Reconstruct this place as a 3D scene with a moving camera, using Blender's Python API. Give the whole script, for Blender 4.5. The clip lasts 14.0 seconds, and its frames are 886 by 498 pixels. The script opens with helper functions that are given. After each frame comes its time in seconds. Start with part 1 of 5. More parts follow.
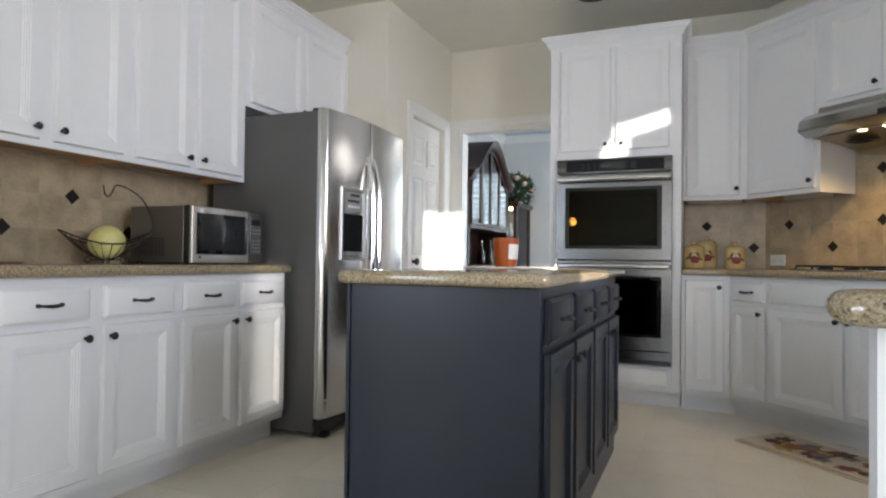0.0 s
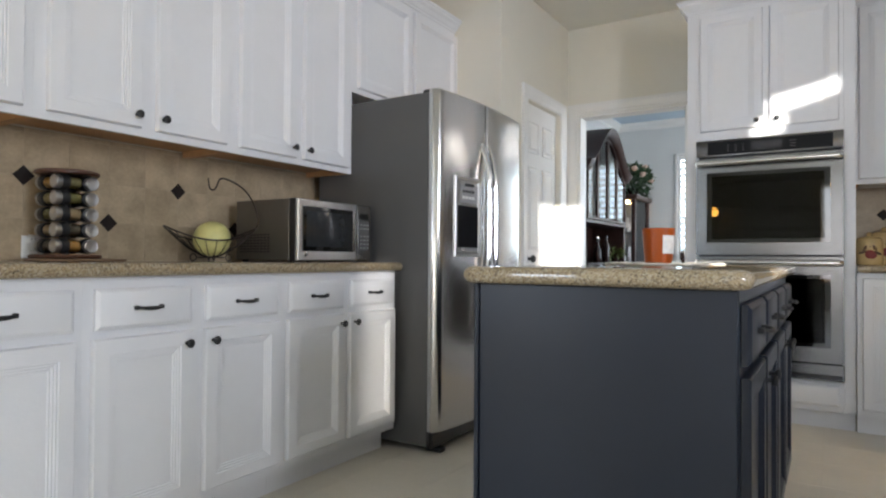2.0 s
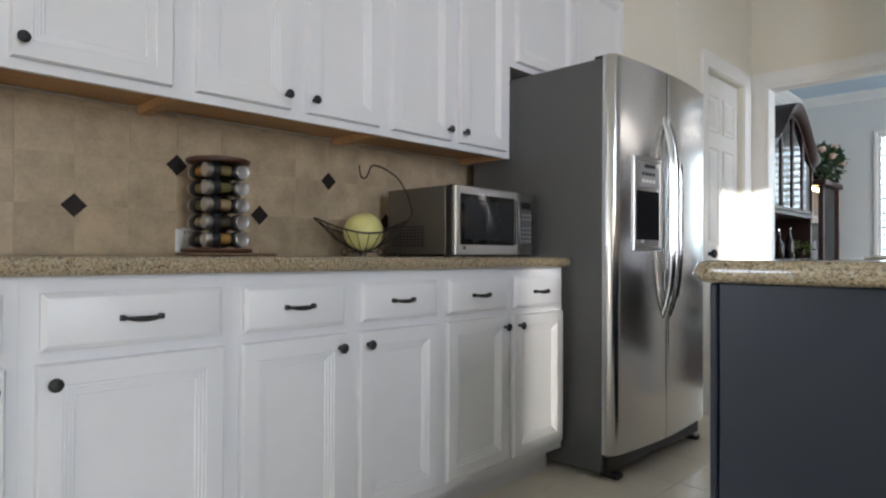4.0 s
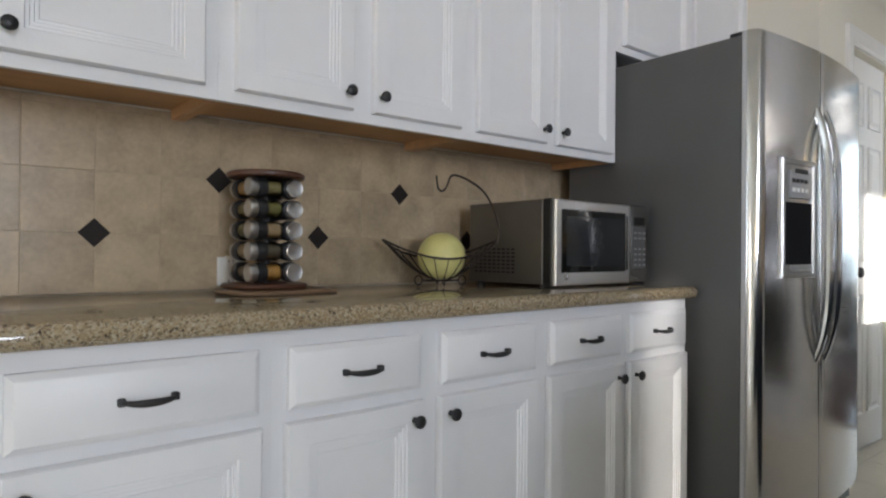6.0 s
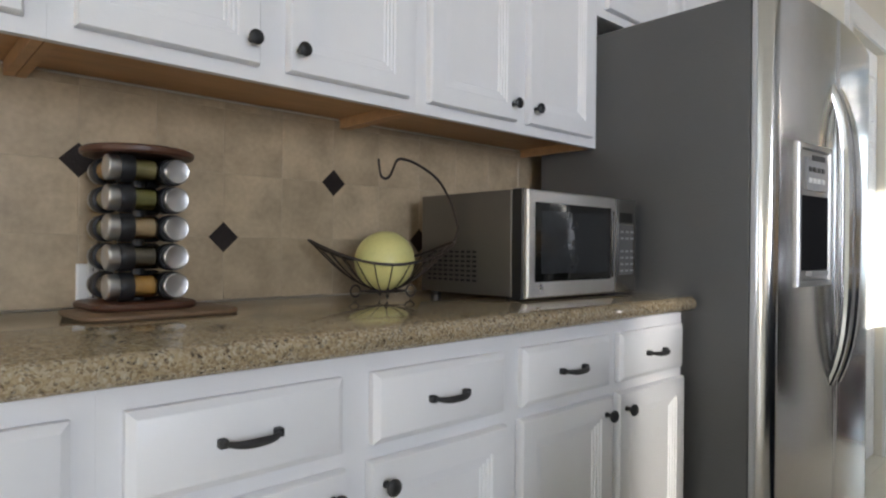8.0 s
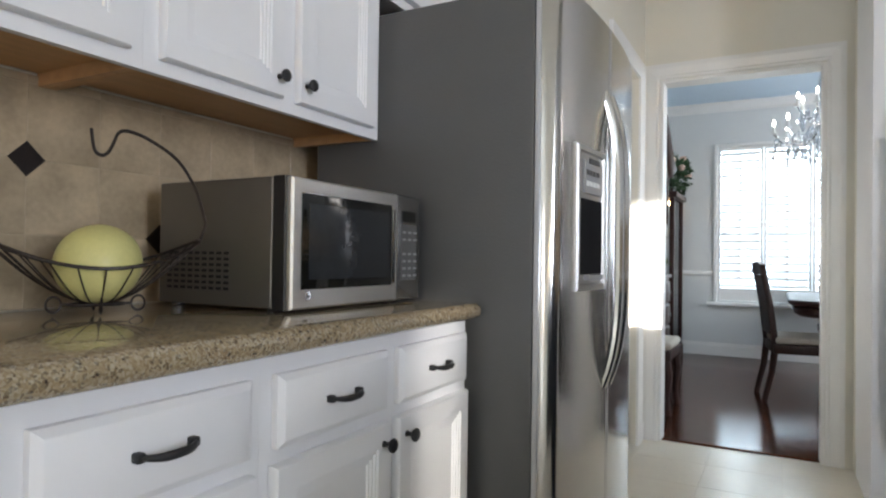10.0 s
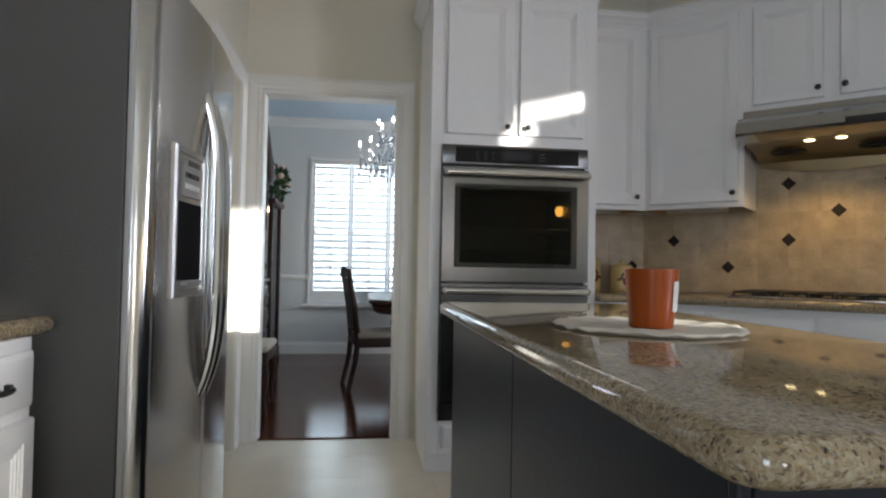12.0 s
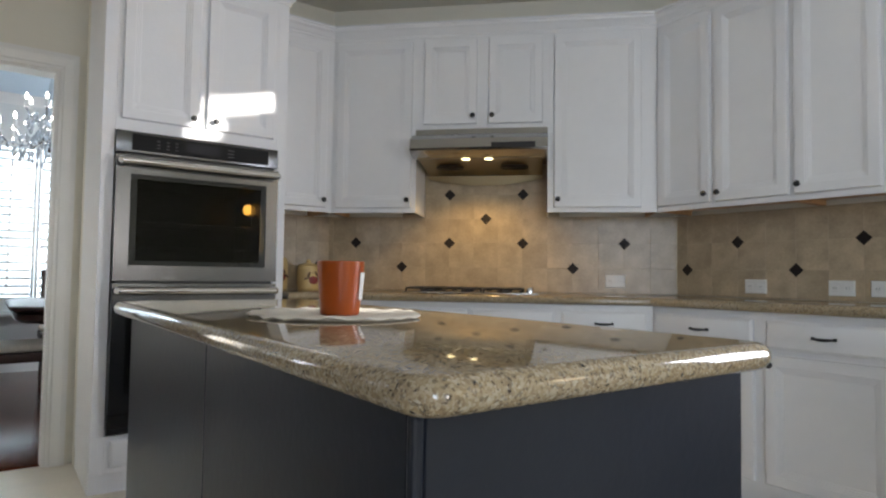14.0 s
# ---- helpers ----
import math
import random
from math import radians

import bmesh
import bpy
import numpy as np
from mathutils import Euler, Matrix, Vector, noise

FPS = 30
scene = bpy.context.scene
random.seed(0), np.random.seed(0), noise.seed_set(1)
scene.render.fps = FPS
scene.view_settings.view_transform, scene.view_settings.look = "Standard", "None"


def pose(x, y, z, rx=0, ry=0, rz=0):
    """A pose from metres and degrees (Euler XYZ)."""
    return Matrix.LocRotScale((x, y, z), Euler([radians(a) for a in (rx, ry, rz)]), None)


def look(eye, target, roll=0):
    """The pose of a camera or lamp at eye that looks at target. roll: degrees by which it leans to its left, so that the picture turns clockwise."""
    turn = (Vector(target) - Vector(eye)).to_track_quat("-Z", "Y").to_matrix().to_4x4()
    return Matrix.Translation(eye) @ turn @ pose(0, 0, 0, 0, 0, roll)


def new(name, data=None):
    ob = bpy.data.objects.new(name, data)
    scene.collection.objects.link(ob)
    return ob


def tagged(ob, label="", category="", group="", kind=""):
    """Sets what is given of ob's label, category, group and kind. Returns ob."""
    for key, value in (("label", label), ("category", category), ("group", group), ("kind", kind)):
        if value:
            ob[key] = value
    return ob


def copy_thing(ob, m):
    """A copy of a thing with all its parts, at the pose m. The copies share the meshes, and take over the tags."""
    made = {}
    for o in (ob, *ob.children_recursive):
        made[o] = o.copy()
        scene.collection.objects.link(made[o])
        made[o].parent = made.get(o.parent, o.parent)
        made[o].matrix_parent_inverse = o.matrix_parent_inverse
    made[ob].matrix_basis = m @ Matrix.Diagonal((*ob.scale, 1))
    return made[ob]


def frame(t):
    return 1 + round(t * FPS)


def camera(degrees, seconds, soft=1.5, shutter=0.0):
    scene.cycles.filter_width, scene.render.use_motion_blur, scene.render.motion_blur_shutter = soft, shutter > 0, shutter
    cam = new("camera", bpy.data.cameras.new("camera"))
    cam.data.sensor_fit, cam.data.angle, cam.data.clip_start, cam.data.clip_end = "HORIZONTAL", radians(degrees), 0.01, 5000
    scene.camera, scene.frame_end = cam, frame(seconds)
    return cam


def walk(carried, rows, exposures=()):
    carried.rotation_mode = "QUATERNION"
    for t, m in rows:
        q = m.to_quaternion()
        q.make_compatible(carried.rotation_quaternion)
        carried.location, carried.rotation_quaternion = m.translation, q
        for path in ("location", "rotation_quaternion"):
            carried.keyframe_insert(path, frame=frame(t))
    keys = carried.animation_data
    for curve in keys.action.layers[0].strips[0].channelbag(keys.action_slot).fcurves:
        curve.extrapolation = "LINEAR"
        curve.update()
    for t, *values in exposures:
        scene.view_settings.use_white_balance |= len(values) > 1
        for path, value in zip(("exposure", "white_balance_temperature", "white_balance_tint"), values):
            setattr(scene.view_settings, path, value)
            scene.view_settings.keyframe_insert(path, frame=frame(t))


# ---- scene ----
cam = camera(71.0, 14.0, soft=2.2)
PATH = [
    (0, (-1.521, 1.393, 0.939), (-2.297, 3.237, 0.977), 0.7),
    (0.5, (-1.576, 1.467, 0.929), (-2.374, 3.301, 0.966), 0.6),
    (1, (-1.64, 1.548, 0.944), (-2.493, 3.357, 0.971), 0.7),
    (1.5, (-1.7, 1.614, 0.937), (-2.652, 3.372, 0.965), 0.6),
    (2, (-1.771, 1.669, 0.927), (-2.832, 3.364, 0.958), 0.4),
    (2.5, (-1.845, 1.733, 0.918), (-3.01, 3.359, 0.945), 0.4),
    (3, (-1.941, 1.794, 0.908), (-3.196, 3.35, 0.93), 0.4),
    (3.5, (-2.013, 1.829, 0.917), (-3.343, 3.323, 0.93), 0.4),
    (4, (-2.091, 1.874, 0.915), (-3.49, 3.303, 0.934), 0.3),
    (4.2, (-2.137, 1.899, 0.914), (-3.56, 3.304, 0.937), 0.1),
    (6.3, (-2.505, 2.17, 1.028), (-4.06, 3.428, 1.037), 0.4),
    (6.5, (-2.539, 2.199, 1.03), (-4.094, 3.457, 1.042), 0.3),
    (7, (-2.612, 2.262, 1.037), (-4.166, 3.522, 1.044), 0.3),
    (7.2, (-2.637, 2.287, 1.038), (-4.185, 3.553, 1.042), 0.4),
    (9.3, (-2.835, 2.6, 1.029), (-4.042, 4.195, 1.045), 0.4),
    (9.5, (-2.837, 2.606, 1.019), (-3.99, 4.24, 1.043), 0.5),
    (10, (-2.857, 2.648, 1.025), (-3.806, 4.409, 1.051), 0.8),
    (10.5, (-2.854, 2.673, 1.032), (-3.489, 4.568, 1.065), 0.9),
    (11, (-2.838, 2.661, 1.025), (-3.154, 4.636, 1.073), 0.9),
    (11.5, (-2.834, 2.644, 1.027), (-2.859, 4.643, 1.082), 1.0),
    (12, (-2.852, 2.616, 1.029), (-2.593, 4.598, 1.088), 1.0),
    (12.5, (-2.855, 2.586, 1.026), (-2.336, 4.516, 1.096), 0.9),
    (13, (-2.867, 2.571, 1.027), (-2.105, 4.419, 1.102), 1.0),
    (13.5, (-2.887, 2.571, 1.016), (-1.895, 4.306, 1.093), 0.9),
    (14, (-2.899, 2.558, 1.004), (-1.724, 4.174, 1.090), 0.8),
]
walk(cam, [(t, look(eye, target, roll)) for t, eye, target, roll in PATH],
     exposures=[(0, 1.68), (2, 1.62), (4, 1.50), (7, 1.58), (9.5, 1.82), (10.5, 1.58), (12.0, 1.12), (13.5, 1.18), (14, 1.56)])

# ---------------------------------------------------------------- world, sun, large lights
WEST, NORTH, DOORWALL, PANTRY = -4.19, 6.27, 6.35, -3.54
DIAG = 5.15          # x + y of the diagonal wall
EAST = 0.42
CEIL = 2.74
SOUTH, FAR_EAST = -4.0, 1.2
DIN_N, DIN_W, DIN_E, DIN_S = 10.0, -4.22, 0.2, 6.47
S2 = math.sqrt(0.5)

world = bpy.data.worlds.new("world")
scene.world = world
world.use_nodes = True
wn = world.node_tree.nodes
sky = wn.new("ShaderNodeTexSky")
sky.sky_type = "NISHITA"
sky.sun_disc = False
sky.sun_elevation, sky.sun_rotation = radians(9), radians(145)
world.node_tree.links.new(sky.outputs[0], wn["Background"].inputs[0])
wn["Background"].inputs[1].default_value = 0.10

SUN_A, SUN_K = radians(55), 0.25
sun_way = Vector((math.cos(SUN_A), -math.sin(SUN_A), SUN_K * math.cos(SUN_A))).normalized()
sun = new("sun", bpy.data.lights.new("sun", "SUN"))
sun.data.energy, sun.data.angle, sun.data.color = 5.0, radians(0.6), (1.0, 0.95, 0.88)
sun.matrix_world = look(sun_way * 30, (0, 0, 0))


def area_lamp(name, eye, target, w, h, watts, colour=(0.770, 0.838, 1.0), spread=180):
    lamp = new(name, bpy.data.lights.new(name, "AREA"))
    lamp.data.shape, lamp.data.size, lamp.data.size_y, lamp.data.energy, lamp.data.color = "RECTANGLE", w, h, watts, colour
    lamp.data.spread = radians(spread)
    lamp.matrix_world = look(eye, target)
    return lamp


# daylight in the unseen south opening behind, and outside the shuttered dining window
area_lamp("window_light_south", (-1.55, SOUTH - 0.02, 1.45), (-1.55, 0, 1.35), 0.75, 1.7, 12)
# east and west fill with no seen source, added to brighten the cabinets
area_lamp("fill_light_east", (FAR_EAST - 0.30, 1.95, 1.48), (-3.4, 4.7, 1.15), 0.8, 1.7, 11.5, (0.79, 0.85, 1.0), 100)
area_lamp("fill_light_west", (WEST - 0.06, -0.9, 1.5), (0, -0.5, 1.45), 2.0, 1.7, 34, (0.67, 0.795, 1.0))
area_lamp("window_light_dining", (-2.7, DIN_N + 1.0, 3.5), (-2.7, DIN_N, 1.5), 1.8, 1.2, 90, (0.78, 0.89, 1.0))
# unseen fill lamp added to brighten the dining room
area_lamp("fill_light_dining_east", (DIN_E + 0.05, 8.2, 1.5), (-3, 8.4, 1.5), 1.6, 1.6, 30, (0.80, 0.88, 1.0))


# ---------------------------------------------------------------- materials
def material(name, colour, rough=0.5, metal=0.0, vary=0.06, scale=6.0, bump=0.0, bump_scale=60.0, spec=0.5, stretch=(1, 1, 1), rnd=0.0, coat=0.0):
    """Plain surface with mottling at two scales, fine relief, and a tint that differs from piece to piece."""
    m = bpy.data.materials.new(name)
    m.use_nodes = True
    nt = m.node_tree
    b = nt.nodes["Principled BSDF"]
    b.inputs["Roughness"].default_value, b.inputs["Metallic"].default_value = rough, metal
    b.inputs["Specular IOR Level"].default_value, b.inputs["Coat Weight"].default_value = spec, coat
    co = nt.nodes.new("ShaderNodeTexCoord")
    mp = nt.nodes.new("ShaderNodeMapping")
    mp.inputs["Scale"].default_value = stretch
    nt.links.new(co.outputs["Object"], mp.inputs[0])
    big, fine = nt.nodes.new("ShaderNodeTexNoise"), nt.nodes.new("ShaderNodeTexNoise")
    for n, s in ((big, scale), (fine, scale * 9)):
        n.inputs["Scale"].default_value, n.inputs["Detail"].default_value = s, 5
        nt.links.new(mp.outputs[0], n.inputs["Vector"])
    mix = nt.nodes.new("ShaderNodeMath")
    mix.operation = "MULTIPLY_ADD"
    nt.links.new(fine.outputs[0], mix.inputs[0])
    mix.inputs[1].default_value = 0.4
    nt.links.new(big.outputs[0], mix.inputs[2])
    val = nt.nodes.new("ShaderNodeMapRange")
    val.inputs[1].default_value, val.inputs[2].default_value = 0.4, 1.0
    val.inputs[3].default_value, val.inputs[4].default_value = 1 - vary, 1 + vary
    nt.links.new(mix.outputs[0], val.inputs[0])
    hsv = nt.nodes.new("ShaderNodeHueSaturation")
    hsv.inputs["Color"].default_value = (*colour, 1)
    last = val.outputs[0]
    if rnd:
        info = nt.nodes.new("ShaderNodeObjectInfo")
        r = nt.nodes.new("ShaderNodeMapRange")
        r.inputs[3].default_value, r.inputs[4].default_value = 1 - rnd, 1 + rnd
        nt.links.new(info.outputs["Random"], r.inputs[0])
        mul = nt.nodes.new("ShaderNodeMath")
        mul.operation = "MULTIPLY"
        nt.links.new(last, mul.inputs[0]), nt.links.new(r.outputs[0], mul.inputs[1])
        last = mul.outputs[0]
        far = nt.nodes.new("ShaderNodeMath")
        far.operation = "MULTIPLY"
        far.inputs[1].default_value = 41.0
        shift = nt.nodes.new("ShaderNodeVectorMath")
        nt.links.new(info.outputs["Random"], far.inputs[0])
        nt.links.new(far.outputs[0], shift.inputs[0]), nt.links.new(co.outputs["Object"], shift.inputs[1])
        nt.links.new(shift.outputs[0], mp.inputs[0])
    nt.links.new(last, hsv.inputs["Value"])
    nt.links.new(hsv.outputs[0], b.inputs["Base Color"])
    if bump:
        n = nt.nodes.new("ShaderNodeTexNoise")
        n.inputs["Scale"].default_value, n.inputs["Detail"].default_value = bump_scale, 4
        nt.links.new(mp.outputs[0], n.inputs["Vector"])
        bp = nt.nodes.new("ShaderNodeBump")
        bp.inputs["Strength"].default_value, bp.inputs["Distance"].default_value = bump, 0.004
        nt.links.new(n.outputs[0], bp.inputs["Height"])
        nt.links.new(bp.outputs[0], b.inputs["Normal"])
    return m


def stone(name, cells):
    """Polished granite: cells of several crystal colours at two sizes. cells: (stop, colour)."""
    m = bpy.data.materials.new(name)
    m.use_nodes = True
    nt = m.node_tree
    b = nt.nodes["Principled BSDF"]
    b.inputs["Roughness"].default_value, b.inputs["Specular IOR Level"].default_value = 0.05, 0.8
    co = nt.nodes.new("ShaderNodeTexCoord")
    wob = nt.nodes.new("ShaderNodeTexNoise")
    wob.inputs["Scale"].default_value = 60
    add = nt.nodes.new("ShaderNodeVectorMath")
    add.operation = "MULTIPLY_ADD"
    add.inputs[1].default_value = (0.012, 0.012, 0.012)
    nt.links.new(co.outputs["Object"], wob.inputs["Vector"])
    nt.links.new(wob.outputs["Color"], add.inputs[0]), nt.links.new(co.outputs["Object"], add.inputs[2])
    cols = []
    for s in (330, 210):
        v = nt.nodes.new("ShaderNodeTexVoronoi")
        v.inputs["Scale"].default_value = s
        nt.links.new(add.outputs[0], v.inputs["Vector"])
        sep = nt.nodes.new("ShaderNodeSeparateColor")
        nt.links.new(v.outputs["Color"], sep.inputs[0])
        ramp = nt.nodes.new("ShaderNodeValToRGB")
        ramp.color_ramp.interpolation = "CONSTANT"
        e = ramp.color_ramp.elements
        for i, (stop, c) in enumerate(cells):
            el = e[i] if i < 2 else e.new(stop)
            el.position, el.color = stop, (*c, 1)
        nt.links.new(sep.outputs[0], ramp.inputs[0])
        cols.append(ramp.outputs[0])
    mx = nt.nodes.new("ShaderNodeMix")
    mx.data_type = "RGBA"
    mx.inputs[0].default_value = 0.45
    nt.links.new(cols[0], mx.inputs[6]), nt.links.new(cols[1], mx.inputs[7])
    nt.links.new(mx.outputs[2], b.inputs["Base Color"])
    return m


def steel(name, colour, rough, along):
    """Brushed stainless steel; along: the grain's direction, by the texture's stretch."""
    m = material(name, colour, rough, 1.0, vary=0.04, scale=3.0, bump=0.03, bump_scale=60, stretch=along)
    return m


def glass(name, colour=(1, 1, 1), rough=0.0, ior=1.5):
    m = bpy.data.materials.new(name)
    m.use_nodes = True
    nt = m.node_tree
    out = nt.nodes["Material Output"]
    tr, gl, mx, fr = (nt.nodes.new(k) for k in ("ShaderNodeBsdfTransparent", "ShaderNodeBsdfGlossy", "ShaderNodeMixShader", "ShaderNodeFresnel"))
    tr.inputs[0].default_value = (*colour, 1)
    gl.inputs["Roughness"].default_value = rough
    fr.inputs[0].default_value = ior
    nt.links.new(fr.outputs[0], mx.inputs[0]), nt.links.new(tr.outputs[0], mx.inputs[1]), nt.links.new(gl.outputs[0], mx.inputs[2])
    nt.links.new(mx.outputs[0], out.inputs[0])
    return m


def glow(name, colour, strength):
    m = bpy.data.materials.new(name)
    m.use_nodes = True
    b = m.node_tree.nodes["Principled BSDF"]
    b.inputs["Base Color"].default_value = (*colour, 1)
    b.inputs["Emission Color"].default_value, b.inputs["Emission Strength"].default_value = (*colour, 1), strength
    return m


WHITE = material("white_cabinet_paint", (0.80, 0.80, 0.81), 0.38, vary=0.03, scale=2.5, bump=0.12, bump_scale=70)
TRIM = material("white_trim_paint", (0.80, 0.79, 0.76), 0.4, vary=0.03, bump=0.08)
SLATE = material("slate_blue_paint", (0.0105, 0.0138, 0.0225), 0.32, vary=0.10, scale=2.0, bump=0.10, bump_scale=50, spec=0.34)
CREAM = material("cream_wall_paint", (0.76, 0.725, 0.63), 0.85, vary=0.025, scale=2.0, bump=0.25, bump_scale=45)
CEILING = material("ceiling_paint", (0.80, 0.77, 0.68), 0.9, vary=0.02, bump=0.3, bump_scale=70)
GREY_WALL = material("dining_wall_paint", (0.66, 0.67, 0.655), 0.85, vary=0.02, bump=0.2, bump_scale=50)
BLUE_CEIL = material("dining_ceiling_paint", (0.56, 0.68, 0.78), 0.9, vary=0.02, bump=0.2)
FLOOR = material("cream_floor_tile", (0.74, 0.68, 0.57), 0.28, vary=0.07, scale=4.0, bump=0.06, bump_scale=30, rnd=0.012)
GROUT = material("grout", (0.73, 0.67, 0.56), 0.9, vary=0.08)
TILE = material("travertine_tile", (0.43, 0.34, 0.225), 0.30, vary=0.30, scale=9.0, bump=0.12, bump_scale=28, rnd=0.07)
TILE_GROUT = material("tile_grout", (0.47, 0.385, 0.265), 0.9, vary=0.1)
DIAMOND = material("dark_bronze_accent", (0.020, 0.014, 0.012), 0.5, vary=0.3, scale=60, bump=0.5, bump_scale=220, spec=0.25)
BLACK = material("black_iron", (0.012, 0.012, 0.013), 0.42, vary=0.2, bump=0.1)
WOOD = material("raw_maple", (0.56, 0.32, 0.15), 0.5, vary=0.15, scale=5, stretch=(1, 8, 8), bump=0.1)
STAIN = material("dark_cherry_wood", (0.035, 0.014, 0.010), 0.45, vary=0.35, scale=6, stretch=(6, 6, 1), bump=0.1, spec=0.35)
PLANK = material("cherry_floor", (0.075, 0.021, 0.009), 0.09, vary=0.34, scale=5, stretch=(1, 8, 1), bump=0.05, rnd=0.18, spec=0.32)
STEEL_V = steel("brushed_steel_upright", (0.60, 0.59, 0.575), 0.17, (14, 14, 0.6))
STEEL_H = steel("brushed_steel_level", (0.40, 0.395, 0.385), 0.15, (0.6, 14, 14))
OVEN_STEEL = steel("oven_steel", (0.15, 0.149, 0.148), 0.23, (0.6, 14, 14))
STEEL_BAR = steel("bright_steel_bar", (0.66, 0.655, 0.65), 0.16, (0.6, 14, 14))
CHROME = material("polished_steel", (0.72, 0.72, 0.72), 0.1, 1.0, vary=0.03)
GREY_SIDE = material("fridge_side_grey", (0.090, 0.089, 0.087), 0.40, vary=0.05, bump=0.25, bump_scale=150)
DARK = material("black_plastic", (0.010, 0.010, 0.011), 0.28, vary=0.15)
DARK_GLASS = material("black_oven_glass", (0.006, 0.006, 0.005), 0.04, vary=0.1, spec=0.6)
GREY_PLASTIC = material("grey_plastic", (0.30, 0.30, 0.30), 0.4, vary=0.05)
WHITE_PLASTIC = material("white_plastic", (0.78, 0.78, 0.76), 0.35, vary=0.03)
GRANITE = stone("speckled_granite", [(0.0, (0.30, 0.225, 0.128)), (0.32, (0.36, 0.285, 0.178)), (0.60, (0.22, 0.155, 0.088)), (0.74, (0.44, 0.38, 0.28)), (0.90, (0.035, 0.024, 0.018))])
GLASS = glass("clear_glass")
PANE = glass("window_pane")
PALE_EDGE = material("pale_edge_strip", (0.44, 0.44, 0.44), 0.45, vary=0.04)
# the lamps' golden reflection is put into the pan's steel colour
HOOD_PAN_LAMPLIT = material("hood_pan_lamplit_steel", (0.38, 0.31, 0.19), 0.28, 1.0, vary=0.06)


# ---------------------------------------------------------------- mesh tools
def basis(origin, n):
    """Local frame of a front: a to the right, b up, c out of the front."""
    n = Vector(n).normalized()
    u = Vector((0, 0, 1)).cross(n)
    m = Matrix((u, (0, 0, 1), n)).transposed().to_4x4()
    m.translation = origin
    return m


def box(bm, lo, hi, bevel=0.0, seg=1):
    r = bmesh.ops.create_cube(bm, size=1.0)["verts"]
    bmesh.ops.transform(bm, matrix=Matrix.LocRotScale([(a + b) / 2 for a, b in zip(lo, hi)], None, [abs(b - a) for a, b in zip(lo, hi)]), verts=r)
    if bevel:
        bmesh.ops.bevel(bm, geom=list({e for v in r for e in v.link_edges}), offset=bevel, segments=seg, affect="EDGES", profile=0.5, clamp_overlap=True)
    return bm


def rings(bm, loops, cap_first=True, cap_last=True):
    """Skin a run of closed loops that have equally many points."""
    vs = [[bm.verts.new(p) for p in loop] for loop in loops]
    n = len(vs[0])
    for a, b in zip(vs, vs[1:]):
        for i in range(n):
            bm.faces.new((a[i], a[(i + 1) % n], b[(i + 1) % n], b[i]))
    if cap_first:
        bm.faces.new(vs[0][::-1])
    if cap_last:
        bm.faces.new(vs[-1])
    return bm


def lathe(bm, profile, seg=20, m=Matrix(), cap=True):
    """profile: (radius, height) from bottom to top, round the local z axis."""
    loops = [[m @ Vector((r * math.cos(2 * math.pi * i / seg), r * math.sin(2 * math.pi * i / seg), h)) for i in range(seg)] for r, h in profile]
    return rings(bm, loops, cap, cap)


def tube(bm, pts, radius, seg=8, flat=1.0):
    """A rod along points; radius: one, or one for each point. flat squeezes it along its second axis."""
    pts = [Vector(p) for p in pts]
    rad = radius if isinstance(radius, (list, tuple)) else [radius] * len(pts)
    loops, side = [], None
    for i, p in enumerate(pts):
        way = (pts[min(i + 1, len(pts) - 1)] - pts[max(i - 1, 0)]).normalized()
        if side is None:
            side = way.orthogonal().normalized()
        side = (side - way * side.dot(way)).normalized()
        up = way.cross(side)
        loops.append([p + rad[i] * (side * math.cos(2 * math.pi * k / seg) + up * flat * math.sin(2 * math.pi * k / seg)) for k in range(seg)])
    return rings(bm, loops)


def inset_poly(pts, d):
    """Offset a counter-clockwise polygon inwards by d."""
    out = []
    for i, p in enumerate(pts):
        p, a, b = Vector(p), Vector(pts[i - 1]), Vector(pts[(i + 1) % len(pts)])
        e1, e2 = (p - a).normalized(), (b - p).normalized()
        n1, n2 = Vector((-e1.y, e1.x)), Vector((-e2.y, e2.x))
        k = (n1 + n2)
        out.append(p + k * (d / max(0.2, 0.5 * k.length_squared)))
    return out


def rounded(x0, y0, x1, y1, r, seg=6):
    pts = []
    for cx, cy, a in ((x1 - r, y0 + r, -90), (x1 - r, y1 - r, 0), (x0 + r, y1 - r, 90), (x0 + r, y0 + r, 180)):
        pts += [Vector((cx + r * math.cos(radians(a + 90 * i / seg)), cy + r * math.sin(radians(a + 90 * i / seg)))) for i in range(seg + 1)]
    return pts


def bullnose(bm, outline, z0, z1, seg=8):
    r = (z1 - z0) / 2
    loops = []
    for i in range(seg + 1):
        a = -math.pi / 2 + math.pi * i / seg
        loops.append([(p.x, p.y, z0 + r + r * math.sin(a)) for p in inset_poly(outline, r * (1 - math.cos(a)))])
    return rings(bm, loops)


def open_frame(bm, o, i, c0, c1):
    """A flat frame between an outer and an inner rectangle (a0, b0, a1, b1), from depth c0 to c1."""
    def rect(r, c):
        return [bm.verts.new((a, b, c)) for a, b in ((r[0], r[1]), (r[2], r[1]), (r[2], r[3]), (r[0], r[3]))]
    ls = [rect(o, c0), rect(o, c1), rect(i, c1), rect(i, c0)]
    for x, y in zip(ls, ls[1:] + ls[:1]):
        for k in range(4):
            bm.faces.new((x[k], x[(k + 1) % 4], y[(k + 1) % 4], y[k]))
    return bm


